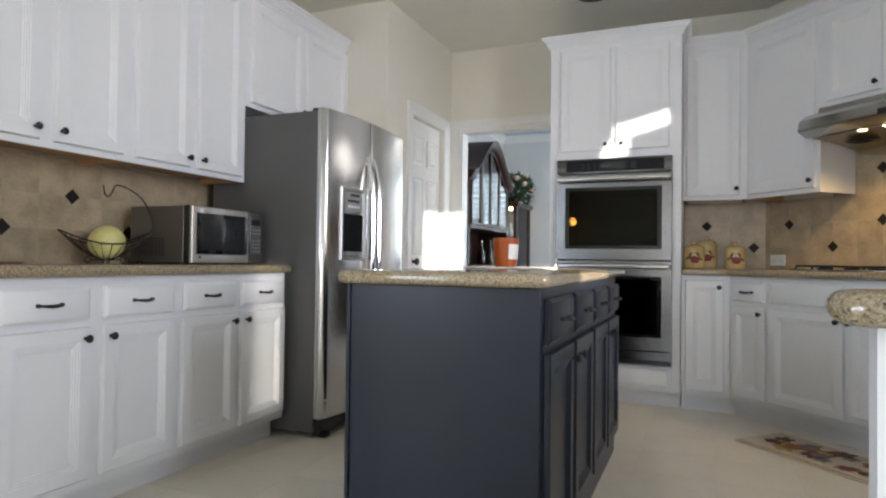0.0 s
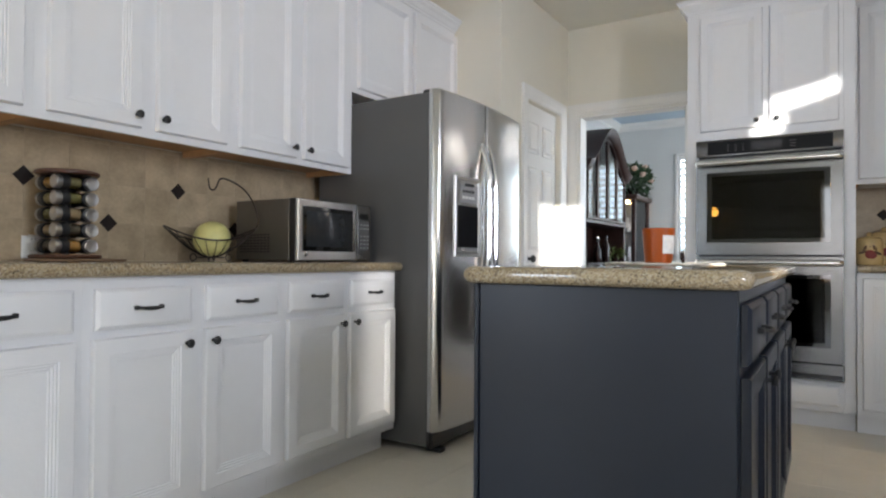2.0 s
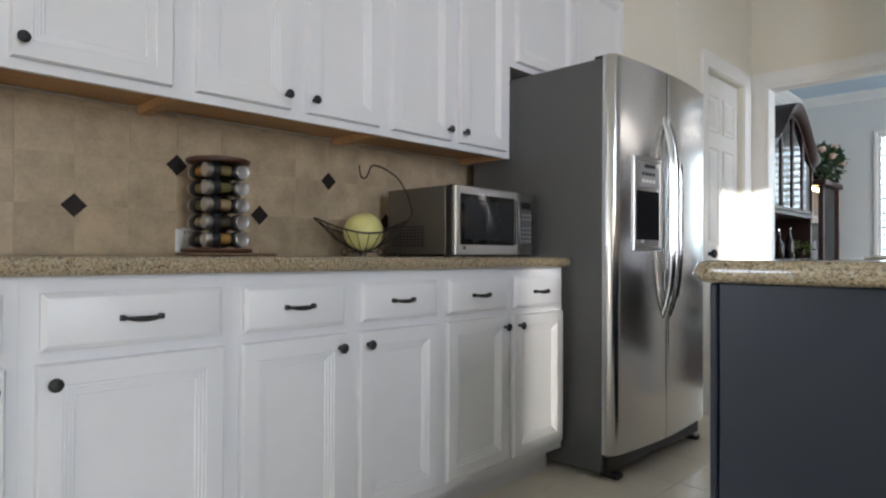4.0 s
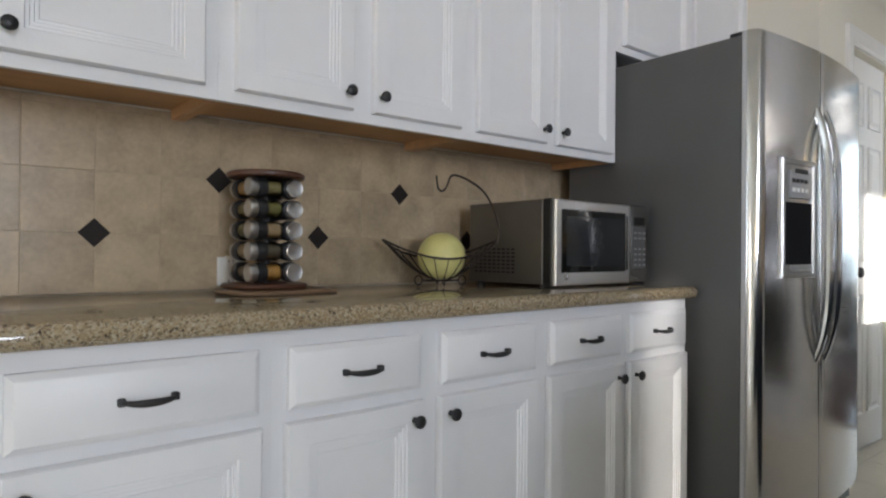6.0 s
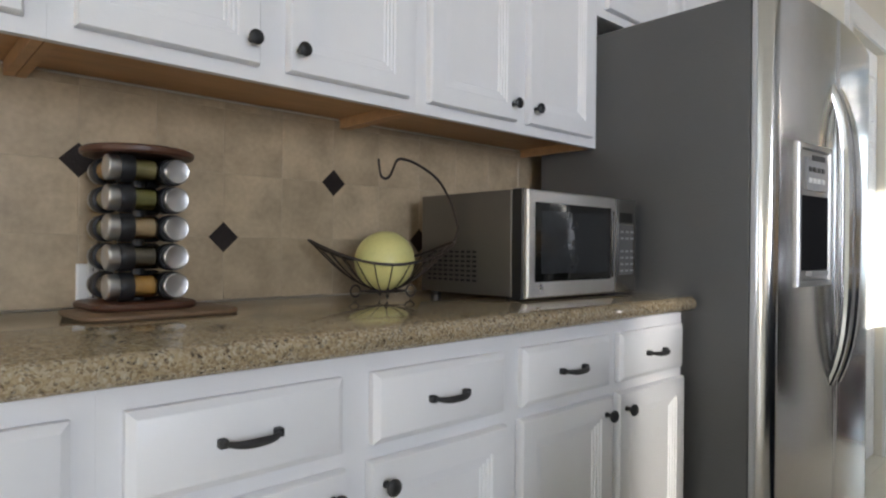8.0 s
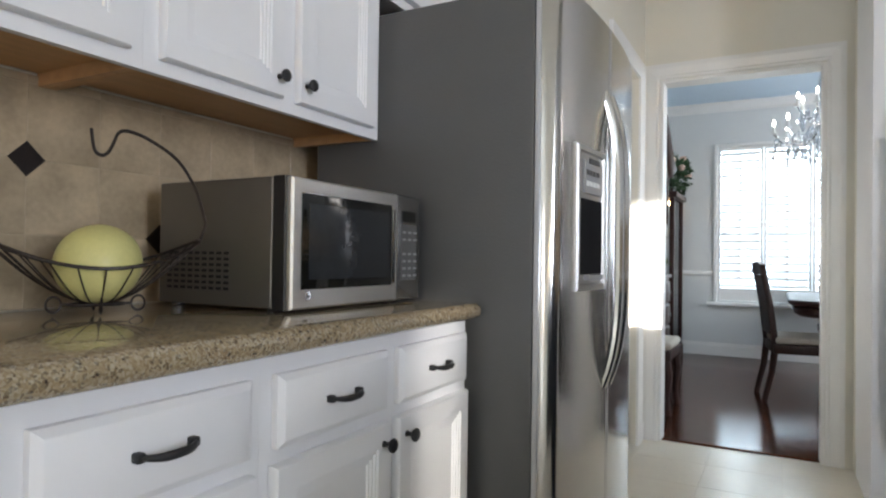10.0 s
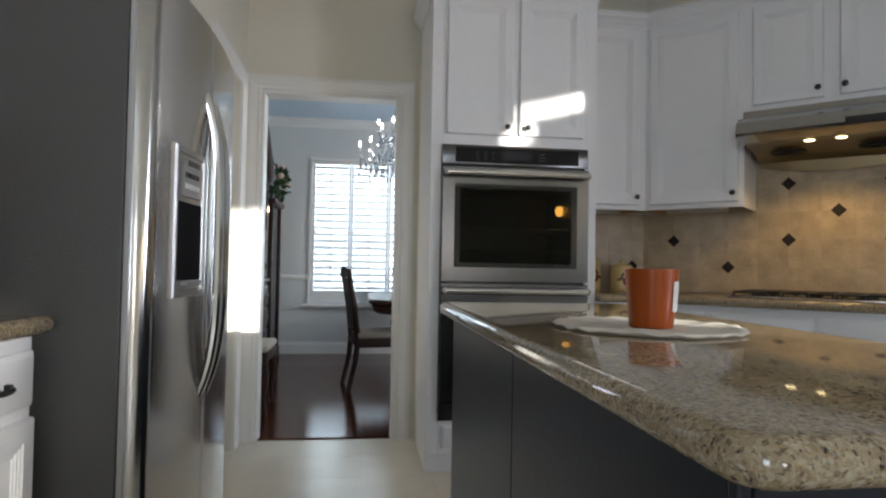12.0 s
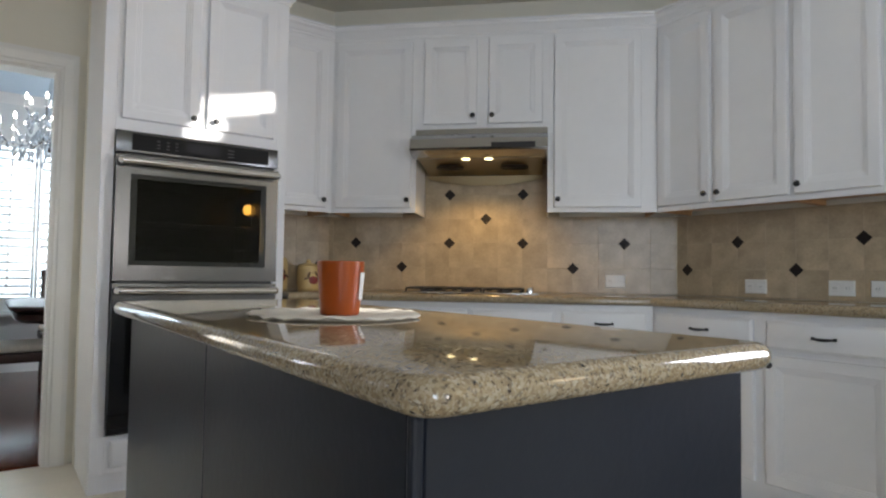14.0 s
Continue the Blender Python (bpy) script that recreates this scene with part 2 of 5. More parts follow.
def finish(bm, smooth):
    bmesh.ops.recalc_face_normals(bm, faces=bm.faces)
    if smooth:
        for f in bm.faces:
            f.smooth = True
        for e in bm.edges:
            if len(e.link_faces) == 2 and e.calc_face_angle() > radians(35):
                e.smooth = False


def mesh_of(name, bm, mat, smooth=True):
    finish(bm, smooth)
    me = bpy.data.meshes.new(name)
    bm.to_mesh(me)
    bm.free()
    me.materials.append(mat)
    return me


def part(name, bm, mat, parent, label="", smooth=True):
    """One mesh object under a thing or a part."""
    ob = new(name, mesh_of(name, bm, mat, smooth) if isinstance(bm, bmesh.types.BMesh) else bm)
    ob.parent = parent
    return tagged(ob, label)


def thing(name, m, label, category, group="", kind=""):
    ob = new(name)
    ob.empty_display_size = 0.1
    ob.matrix_world = m
    return tagged(ob, label, category, group, kind)


def solid(name, bm, mat, label, category, kind="", group="", smooth=True):
    ob = new(name, mesh_of(name, bm, mat, smooth))
    return tagged(ob, label, category, group, kind)


def slab(name, lo, hi, mat, label, category, bevel=0.0):
    return solid(name, box(bmesh.new(), lo, hi, bevel), mat, label, category, "structure", smooth=False)


def wall_with_holes(name, axis, at, thick, u0, u1, z0, z1, holes, mat, label):
    """Wall along x ('x', at y) or along y ('y', at x), with openings (u0, u1, z0, z1) right through it."""
    bm = bmesh.new()
    us = sorted({u0, u1, *[h[0] for h in holes], *[h[1] for h in holes]})
    zs = sorted({z0, z1, *[h[2] for h in holes], *[h[3] for h in holes]})
    for a, b in zip(us, us[1:]):
        for c, d in zip(zs, zs[1:]):
            if any(h[0] <= a and b <= h[1] and h[2] <= c and d <= h[3] for h in holes):
                continue
            lo, hi = ((a, at, c), (b, at + thick, d)) if axis == "x" else ((at, a, c), (at + thick, b, d))
            box(bm, lo, hi)
    bmesh.ops.remove_doubles(bm, verts=bm.verts, dist=1e-5)
    cells = {}
    for f in bm.faces:
        cells.setdefault(tuple(round(c, 4) for c in f.calc_center_median()), []).append(f)
    bmesh.ops.delete(bm, geom=[f for fs in cells.values() if len(fs) > 1 for f in fs], context="FACES_ONLY")
    return solid(name, bm, mat, label, "wall", "structure", smooth=False)


# ---------------------------------------------------------------- structure
floor = thing("floor", Matrix(), "cream ceramic tile kitchen floor with pale grout", "floor", kind="structure")
part("grout_bed", box(bmesh.new(), (WEST - 0.2, SOUTH - 0.2, -0.1), (FAR_EAST + 0.2, DOORWALL + 0.03, -0.003)), GROUT, floor, smooth=False)
slab("ceiling", (WEST - 0.2, SOUTH - 0.2, CEIL), (FAR_EAST + 0.2, DIN_S - 0.12, CEIL + 0.1), CEILING, "flat cream painted kitchen ceiling", "ceiling")
slab("wall_west", (WEST - 0.15, 0.4, 0), (WEST, 5.17, CEIL), CREAM, "cream painted wall behind the white cabinets", "wall")
slab("wall_north", (-2.52, NORTH, 0), (FAR_EAST, NORTH + 0.08, CEIL), CREAM, "cream painted wall behind oven and canisters", "wall")
slab("wall_pantry_return", (WEST - 0.15, 5.17, 0), (PANTRY - 0.12, 5.27, CEIL), CREAM, "cream painted wall beside the refrigerator", "wall")
DOOR_S, DOOR_N, DOOR_H = 5.57, 6.18, 2.03
wall_with_holes("wall_pantry", "y", PANTRY - 0.12, 0.12, 5.17, DOORWALL, 0, CEIL, [(DOOR_S, DOOR_N, 0, DOOR_H)], CREAM, "cream painted wall with a closed white panelled door")
OPEN_W, OPEN_E, OPEN_H = -3.45, -2.645, 2.05
wall_with_holes("wall_dining_door", "x", DOORWALL, 0.12, -4.9, FAR_EAST, 0, CEIL, [(OPEN_W, OPEN_E, 0, OPEN_H)], CREAM, "cream painted wall with an open doorway to the dining room")
# the wall across the corner, with the cooktop
bm = bmesh.new()
wa, wb = Vector((DIAG - NORTH, NORTH)), Vector((EAST, DIAG - EAST))
out = Vector((S2, S2)) * 0.1
rings(bm, [[(p.x, p.y, z) for p in (wa, wb, wb + out, wa + out)] for z in (0, CEIL)])
solid("wall_diagonal", bm, CREAM, "cream painted corner wall behind the cooktop", "wall", "structure", smooth=False)
EAST_END = 2.72
slab("wall_east", (EAST, EAST_END, 0), (EAST + 0.12, DIAG - EAST, CEIL), CREAM, "cream painted wall behind white cabinets and outlets", "wall")
slab("wall_east_return", (EAST + 0.12, EAST_END, 0), (FAR_EAST + 0.12, EAST_END + 0.12, CEIL), CREAM, "plain cream painted wall", "wall")
# unseen wall, its openings placed so the sun reaches the kitchen
wall_with_holes("wall_unseen_east", "y", FAR_EAST, 0.12, SOUTH, EAST_END, 0, CEIL,
                [(-3.3, 0.5, 0.6, 2.58), (0.56, 2.1, 0.6, 2.36), (0.6, 1.8, 2.40, 2.72)], CREAM, "unseen cream wall with openings placed for the sun")
# unseen board with slots, added to shape the sun patch on the oven cabinet
wall_with_holes("sun_slot_board", "y", FAR_EAST + 0.06, 0.006, 0.6, 1.8, 2.40, 2.72, [(0.905, 1.39, 2.605, 2.685), (0.80, 1.02, 2.49, 2.59)], TRIM, "unseen slotted board added to shape a sun patch")
# unseen walls that close the room behind, with openings for the area lamps
wall_with_holes("wall_south", "x", SOUTH - 0.12, 0.12, WEST, FAR_EAST, 0, CEIL, [(-1.95, -1.15, 0.55, 2.35)], CREAM, "unseen cream wall with an opening for a lamp")
slab("wall_west_rear", (WEST - 0.15, SOUTH, 0), (WEST, -2.2, CEIL), CREAM, "plain cream painted wall", "wall")
wall_with_holes("wall_west_lamp_opening", "y", WEST - 0.15, 0.15, -2.2, 0.4, 0, CEIL, [(-1.95, 0.15, 0.6, 2.4)], CREAM, "unseen cream wall with an opening for a lamp")
# unseen slats added to block the sun, open in two places for its patches
sun_slats = thing("window_2", Matrix(), "unseen white slats added to shape the sun patches", "window", kind="structure")
for k in range(61):
    z = 0.6 + 0.0325 * k
    spans = [(-3.3, 0.5)]
    if 2.49 > z > 1.62:
        spans = [(-3.3, -3.02), (-2.80, -1.0), (-0.34, 0.5)]
    elif z > 1.36:
        spans = [(-3.3, -3.02), (-2.80, 0.5)]
    if z < 2.33:
        spans.append((0.56, 2.1))
    for a, b in spans:
        part("slat", box(bmesh.new(), (FAR_EAST + 0.05, a, z), (FAR_EAST + 0.053, b, z + 0.0324)), TRIM, sun_slats, smooth=False)
    # slats with narrow gaps, to weaken the sun patch on the last base cabinet
    if z > 1.36:
        part("slat", box(bmesh.new(), (FAR_EAST + 0.05, -3.019, z), (FAR_EAST + 0.053, -2.801, z + (0.0262 if z < 2.1 else 0.0324))), TRIM, sun_slats, smooth=False)


def casing(name, m, w, h, label, wide=0.085, deep=0.02):
    """Moulded door casing round an opening w wide and h high; local frame: a along, b up, c out."""
    ob = thing(name, m, label, "trim", kind="structure")
    prof = [(0.0, 0.0), (0.0, deep * 0.6), (0.012, deep * 0.75), (0.02, deep * 0.6), (0.06, deep), (wide, deep), (wide, 0.0)]
    for a, s in ((0.0, -1), (w, 1)):
        bm = bmesh.new()
        rings(bm, [[(a + s * (p + 0.004), 0.0, c) for p, c in prof], [(a + s * (p + 0.004), h + 0.004 + p, c) for p, c in prof]])
        part("side_casing", bm, TRIM, ob, smooth=False)
    bm = bmesh.new()
    rings(bm, [[(-0.004 - p, h + 0.0045 + p, c) for p, c in prof], [(w + 0.004 + p, h + 0.0045 + p, c) for p, c in prof]])
    part("head_casing", bm, TRIM, ob, smooth=False)
    return ob


casing("doorway_trim", basis((OPEN_W, DOORWALL, 0), (0, -1, 0)), OPEN_E - OPEN_W, OPEN_H, "white moulded casing round the dining room doorway")
casing("pantry_trim", basis((PANTRY, DOOR_S, 0), (1, 0, 0)), DOOR_N - DOOR_S, DOOR_H, "white moulded casing round the pantry door")
# lining of the doorway
lining = thing("doorway_lining", Matrix(), "white painted lining inside the dining room doorway", "trim", kind="structure")
for lo, hi in (((OPEN_W - 0.003, DOORWALL - 0.004, 0), (OPEN_W + 0.016, DIN_S + 0.004, OPEN_H)), ((OPEN_E - 0.016, DOORWALL - 0.004, 0), (OPEN_E + 0.003, DIN_S + 0.004, OPEN_H)),
               ((OPEN_W + 0.016, DOORWALL - 0.004, OPEN_H - 0.016), (OPEN_E - 0.016, DIN_S + 0.004, OPEN_H + 0.003))):
    part("jamb", box(bmesh.new(), lo, hi, 0.002), TRIM, lining, smooth=False)
slab("threshold", (OPEN_W + 0.0165, DOORWALL + 0.028, -0.002), (OPEN_E - 0.0165, DOORWALL + 0.10, 0.010), PLANK, "reddish wood threshold strip in the doorway", "threshold", 0.005)


def baseboard(name, a, b, n, mat=TRIM, h=0.12):
    """Skirting from a to b on a wall that faces n."""
    a, b, n = Vector((*a, 0)), Vector((*b, 0)), Vector((*n, 0))
    prof = [(0, 0), (0.014, 0), (0.014, h * 0.75), (0.007, h * 0.9), (0.005, h), (0, h)]
    bm = rings(bmesh.new(), [[p + n * (c + 0.001) + Vector((0, 0, z + 0.001)) for c, z in prof] for p in (a, b)])
    return solid(name, bm, mat, "white painted baseboard along the wall", "baseboard", "structure", smooth=False)


baseboard("baseboard_pantry", (PANTRY, 5.17), (PANTRY, DOOR_S - 0.09), (1, 0))
baseboard("baseboard_pantry_end", (PANTRY, DOOR_N + 0.092), (PANTRY, DOORWALL), (1, 0))


# ---------------------------------------------------------------- cabinet pieces
def panel(bm, a0, b0, a1, b1, profile, c0=0.0):
    """A moulded front: rectangular rings, each inset and raised by the profile."""
    rings(bm, [[(a0 + i, b0 + i, c0 + c), (a1 - i, b0 + i, c0 + c), (a1 - i, b1 - i, c0 + c), (a0 + i, b1 - i, c0 + c)] for i, c in profile])
    return bm


DOOR_PROFILE = [(0, 0), (0, 0.013), (0.004, 0.019), (0.046, 0.020), (0.048, 0.0160), (0.054, 0.0175), (0.056, 0.0130), (0.062, 0.0145), (0.064, 0.0100), (0.070, 0.0115), (0.072, 0.008)]
DRAWER_PROFILE = [(0, 0), (0, 0.012), (0.010, 0.0185), (0.0125, 0.020)]
KNOB = [(0.0065, 0.0), (0.0065, 0.002), (0.005, 0.004), (0.005, 0.013), (0.0115, 0.017), (0.0145, 0.021), (0.0145, 0.0245), (0.011, 0.028), (0.004, 0.0295)]


def knob_mesh():
    return mesh_of("knob", lathe(bmesh.new(), KNOB, 18), BLACK)


def pull_mesh():
    bm = bmesh.new()
    n = 14
    pts, rad = [], []
    for i in range(n + 1):
        s = -1 + 2 * i / n
        pts.append((0.041 * s, -0.003 * (1 - s * s) + 0.001, 0.011 + 0.015 * (1 - s ** 4)))
        rad.append(0.0034 + 0.0032 * (1 - s * s))
    tube(bm, pts, rad, 8)
    for s in (-1, 1):
        box(bm, (s * 0.041 - 0.006, -0.006, 0.0), (s * 0.041 + 0.006, 0.007, 0.0145), 0.0025, 2)
    return mesh_of("pull", bm, BLACK)


KNOB_MESH, PULL_MESH = knob_mesh(), pull_mesh()


def add_knob(door, a, b, c=0.02):
    k = part("knob", KNOB_MESH, None, door, "round black iron knob")
    k.location = (a, b, c)


def add_door(parent, a0, b0, a1, b1, knob=None, mat=WHITE, profile=DOOR_PROFILE):
    d = part("door", panel(bmesh.new(), a0, b0, a1, b1, profile, 0.001), mat, parent)
    if knob:
        add_knob(d, *knob, 0.0205)
    return d


def add_drawer(parent, a0, b0, a1, b1, mat=WHITE, pull=True):
    d = part("drawer", panel(bmesh.new(), a0, b0, a1, b1, DRAWER_PROFILE, 0.001), mat, parent)
    if pull:
        p = part("pull", PULL_MESH, None, d, "arched black iron pull")
        p.location = ((a0 + a1) / 2, (b0 + b1) / 2, 0.0205)
    return d


BASE_TOP = 0.865


def base_cabinet(m, w, columns, label, group="white base cabinets", mat=WHITE, depth=0.605, toe=0.075, drawer_b=0.712, door_top=0.686, name="base_cabinet", toe_ext=(0.0, 0.0)):
    """columns: (a0, a1, has drawer, knob side 'l' or 'r' or '', has pull)."""
    ob = thing(name, m, label, "cabinet", group)
    part("body", box(bmesh.new(), (0.0001, 0.105, -depth), (w - 0.0001, BASE_TOP, 0)), mat, ob, smooth=False)
    part("toe_kick", box(bmesh.new(), (0.0002 - toe_ext[0], 0.0, -toe - 0.02 if any(toe_ext) else -depth + 0.02), (w - 0.0002 + toe_ext[1], 0.104, -toe)), mat, ob, smooth=False)
    for a0, a1, drawer, side, *rest in columns:
        if drawer:
            add_drawer(ob, a0, drawer_b, a1, 0.832, mat, not rest or rest[0])
        k = {"l": (a0 + 0.022, (door_top if drawer else 0.838) - 0.04), "r": (a1 - 0.022, (door_top if drawer else 0.834) - 0.04)}.get(side)
        add_door(ob, a0 - 0.006, 0.14, a1 + 0.006, door_top if drawer else 0.838, k, mat)
    return ob


UP_B, UP_C, UP_T = 1.360, 1.372, 2.425


def wall_cabinet(m, w, columns, label, bottom=UP_B, top=UP_T, depth=0.305, group="white wall cabinets", raw=True, sides=(0.018, 0.018)):
    """columns: (a0, a1, knob side)."""
    ob = thing("wall_cabinet", m, label, "cabinet", group)
    bm = box(bmesh.new(), (0.001, bottom + 0.035, -depth), (w - 0.001, top, -0.018))
    box(bm, (0.0001, bottom, -0.0175), (w - 0.0001, top, 0))
    part("body", bm, WHITE, ob, smooth=False)
    for a0, a1 in ((0.001, sides[0]), (w - sides[1], w - 0.001)):
        part("side_panel", box(bmesh.new(), (a0, bottom, -depth), (a1, bottom + 0.0345, -0.018)), WHITE if a1 - a0 < 0.01 else WOOD, ob, "bare maple panel edge", smooth=False)
    if raw:
        part("underside", box(bmesh.new(), (sides[0] + 0.001, bottom + 0.026, -depth + 0.004), (w - sides[1] - 0.001, bottom + 0.0345, -0.019)), WOOD, ob, "unpainted maple underside", smooth=False)
    for a0, a1, side in columns:
        k = {"l": (a0 + 0.022, bottom + 0.071), "r": (a1 - 0.022, bottom + 0.071)}.get(side)
        add_door(ob, a0, bottom + 0.027, a1, top - 0.035, k)
    return ob


def crown(name, pts, z, label, rise=0.075, run=0.055):
    """Crown moulding on the cabinet tops; pts run with the cabinets on their left hand."""
    prof = [(0.0, 0.0), (0.008, 0.0), (0.010, 0.012), (0.016, 0.016), (0.030, 0.036), (0.044, 0.048), (0.046, 0.058), (run, 0.062), (run, rise), (0.0, rise)]
    pts = [Vector(p) for p in pts]
    loops = []
    for i, p in enumerate(pts):
        e1 = (p - pts[i - 1]).normalized() if i else None
        e2 = (pts[i + 1] - p).normalized() if i < len(pts) - 1 else None
        n1 = Vector((e1.y, -e1.x)) if e1 else None
        n2 = Vector((e2.y, -e2.x)) if e2 else None
        k = (n1 + n2) if n1 and n2 else (n1 or n2) * 2
        k = k * (2 / k.length_squared) if n1 and n2 else k / 2
        loops.append([(p.x + k.x * c, p.y + k.y * c, z + h) for c, h in prof])
    return solid(name, rings(bmesh.new(), loops), WHITE, label, "trim", "structure", smooth=False)


# ---------------------------------------------------------------- west run
FACE = WEST + 0.615
for y0, w, cols, what in ((1.10, 1.07, [(0.03, 0.51, 1, "r"), (0.55, 1.042, 1, "r")], "white painted base cabinet with drawers and panelled doors"),
                          (2.17, 0.453, [(0.036, 0.424, 1, "l")], "white base cabinet with one wide drawer and panelled door"),
                          (2.623, 0.754, [(0.030, 0.346, 1, "r"), (0.405, 0.726, 1, "l")], "white base cabinet with two drawers and panelled doors"),
                          (3.377, 0.732, [(0.027, 0.347, 1, "r"), (0.391, 0.712, 1, "l")], "white base cabinet beside the refrigerator")):
    base_cabinet(basis((FACE, y0, 0), (1, 0, 0)), w, cols, what)
UFACE = WEST + 0.31
for y0, w, cols in ((2.17, 0.453, [(0.036, 0.421, "l")]), (2.623, 0.757, [(0.037, 0.352, "r"), (0.412, 0.725, "l")]), (3.380, 0.756, [(0.032, 0.352, "r"), (0.402, 0.716, "l")])):
    wall_cabinet(basis((UFACE, y0, 0), (1, 0, 0)), w, cols, "white painted wall cabinet with moulded doors and black knobs")
wall_cabinet(basis((UFACE, 1.10, 0), (1, 0, 0)), 1.07, [(0.03, 0.51, "r"), (0.55, 1.03, "r")], "white painted wall cabinet with moulded doors and black knobs")
wall_cabinet(basis((UFACE, 4.1365, 0), (1, 0, 0)), 1.029, [(0.04, 0.520, "r"), (0.55, 1.035, "l")], "short white wall cabinet above the refrigerator", bottom=1.79, raw=False)
crown("crown_west", [(UFACE, 1.1), (UFACE, 5.166)], UP_T - 0.012, "white crown moulding along the cabinet tops")
COUNTER_Z = (0.866, 0.908)
solid("west_countertop", bullnose(bmesh.new(), rounded(WEST + 0.002, 1.1, FACE + 0.045, 4.125, 0.018, 3), *COUNTER_Z), GRANITE, "polished speckled beige granite countertop on white cabinets", "countertop")

# ---------------------------------------------------------------- ceiling lamp
lampb = thing("ceiling_light", Matrix.Translation((-2.20, 5.50, CEIL)), "small dark bronze ceiling fixture over the kitchen floor", "ceiling light")
part("canopy", lathe(bmesh.new(), [(0.05, -0.055), (0.11, -0.045), (0.13, -0.02), (0.13, -0.0008)], 24), BLACK, lampb)

# ---------------------------------------------------------------- oven column
OVF = 5.685
ob = thing("oven_cabinet", basis((-2.52, OVF, 0), (0, -1, 0)), "tall white cabinet column that houses the double oven", "cabinet")
W = 0.86
for nm, lo, hi in (("side_panel", (0.0, 0.105, -0.58), (0.053, 2.46, 0)), ("side_panel", (W - 0.053, 0.105, -0.58), (W, 2.46, 0)), ("head_panel", (0.0535, 1.648, -0.58), (W - 0.0535, 2.46, 0)),
                   ("sill_panel", (0.0535, 0.105, -0.58), (W - 0.0535, 0.268, 0)), ("back_panel", (0.0535, 0.269, -0.58), (W - 0.0535, 1.647, -0.565)), ("toe_kick", (0.002, 0, -0.57), (W - 0.002, 0.104, -0.07))):
    part(nm, box(bmesh.new(), lo, hi, 0.001), WHITE, ob, smooth=False)
add_door(ob, 0.075, 1.700, 0.412, 2.395, (0.382, 1.739))
add_door(ob, 0.447, 1.700, 0.785, 2.395, (0.487, 1.739))
add_drawer(ob, 0.075, 0.135, 0.785, 0.25, pull=False)
crown("crown_oven", [(-2.52, NORTH), (-2.52, OVF), (-2.52 + W, OVF), (-2.52 + W, NORTH)], 2.43, "white crown moulding round the oven cabinet")

# ---------------------------------------------------------------- corner run
UN = NORTH - 0.31                                  # front of the wall cabinets, north
UD = DIAG - 0.318 * 2 * S2                         # x + y of the diagonal ones
UE = EAST - 0.35
BN, BD, BE = NORTH - 0.61, DIAG - 0.61 * 2 * S2, EAST - 0.61
un_corner, ue_corner = Vector((UD - UN, UN)), Vector((UE, UD - UE))
bn_corner, be_corner = Vector((BD - BN, BN)), Vector((BE, BD - BE))
ddir, dn = Vector((S2, -S2, 0)), (-S2, -S2, 0)
u_len, b_len = (ue_corner - un_corner).length, (be_corner - bn_corner).length
HOOD_W = 0.765
side_w, side_e = 0.515, u_len - 0.515 - 0.765


def diag_u(s, z=0):
    return Vector((*un_corner, z)) + ddir * s


def diag_b(s, z=0):
    return Vector((*bn_corner, z)) + ddir * s


wn0 = -2.52 + W + 0.004
wall_cabinet(basis((wn0, UN, 0), (0, -1, 0)), un_corner.x - wn0, [(0.02, un_corner.x - wn0 - 0.045, "r")], "narrow white wall cabinet beside the oven column", bottom=UP_C, raw=False)
wall_cabinet(basis(diag_u(0), dn), side_w, [(0.03, side_w - 0.025, "r")], "white wall cabinet beside the range hood", bottom=UP_C, raw=False, sides=(0.018, 0.0085))
wall_cabinet(basis(diag_u(side_w), dn), HOOD_W, [(0.045, 0.358, "r"), (0.425, 0.735, "l")], "short white wall cabinet above the range hood", bottom=1.86, raw=False)
wall_cabinet(basis(diag_u(side_w + HOOD_W), dn), side_e, [(0.035, side_e - 0.085, "l")], "white wall cabinet beside the range hood", bottom=UP_C, raw=False, sides=(0.0085, 0.018))
for a, w, cols in ((0, 0.717, [(0.014, 0.320, "r"), (0.346, 0.705, "l")]), (0.717, 0.74, [(0.014, 0.360, "l"), (0.39, 0.71, "r")])):
    wall_cabinet(basis((UE, ue_corner.y - a, 0), (-1, 0, 0)), w, cols, "white painted wall cabinet with moulded doors and black knobs", bottom=UP_C)
crown("crown_corner", [(wn0, UN), tuple(un_corner), tuple(ue_corner), (UE, ue_corner.y - 1.46)], UP_T - 0.012, "white crown moulding along the cabinet tops")

base_cabinet(basis((wn0, BN, 0), (0, -1, 0)), bn_corner.x - wn0, [(0.03, bn_corner.x - wn0 - 0.04, 0, "r")], "narrow white base cabinet beside the oven column", toe_ext=(0.0, 0.031))
d1 = 0.28
base_cabinet(basis(diag_b(0), dn), d1, [(0.03, d1 - 0.02, 1, "r")], "white base cabinet with drawer in the cooktop run", toe_ext=(0.031, 0.0))
base_cabinet(basis(diag_b(d1), dn), 0.92, [(0.02, 0.45, 1, "r", False), (0.47, 0.90, 1, "l", False)], "white base cabinet under the cooktop with blank drawer fronts")
base_cabinet(basis(diag_b(d1 + 0.92), dn), b_len - d1 - 0.92, [(0.02, b_len - d1 - 0.92 - 0.03, 1, "l")], "white base cabinet with drawer in the cooktop run", toe_ext=(0.0, 0.031))
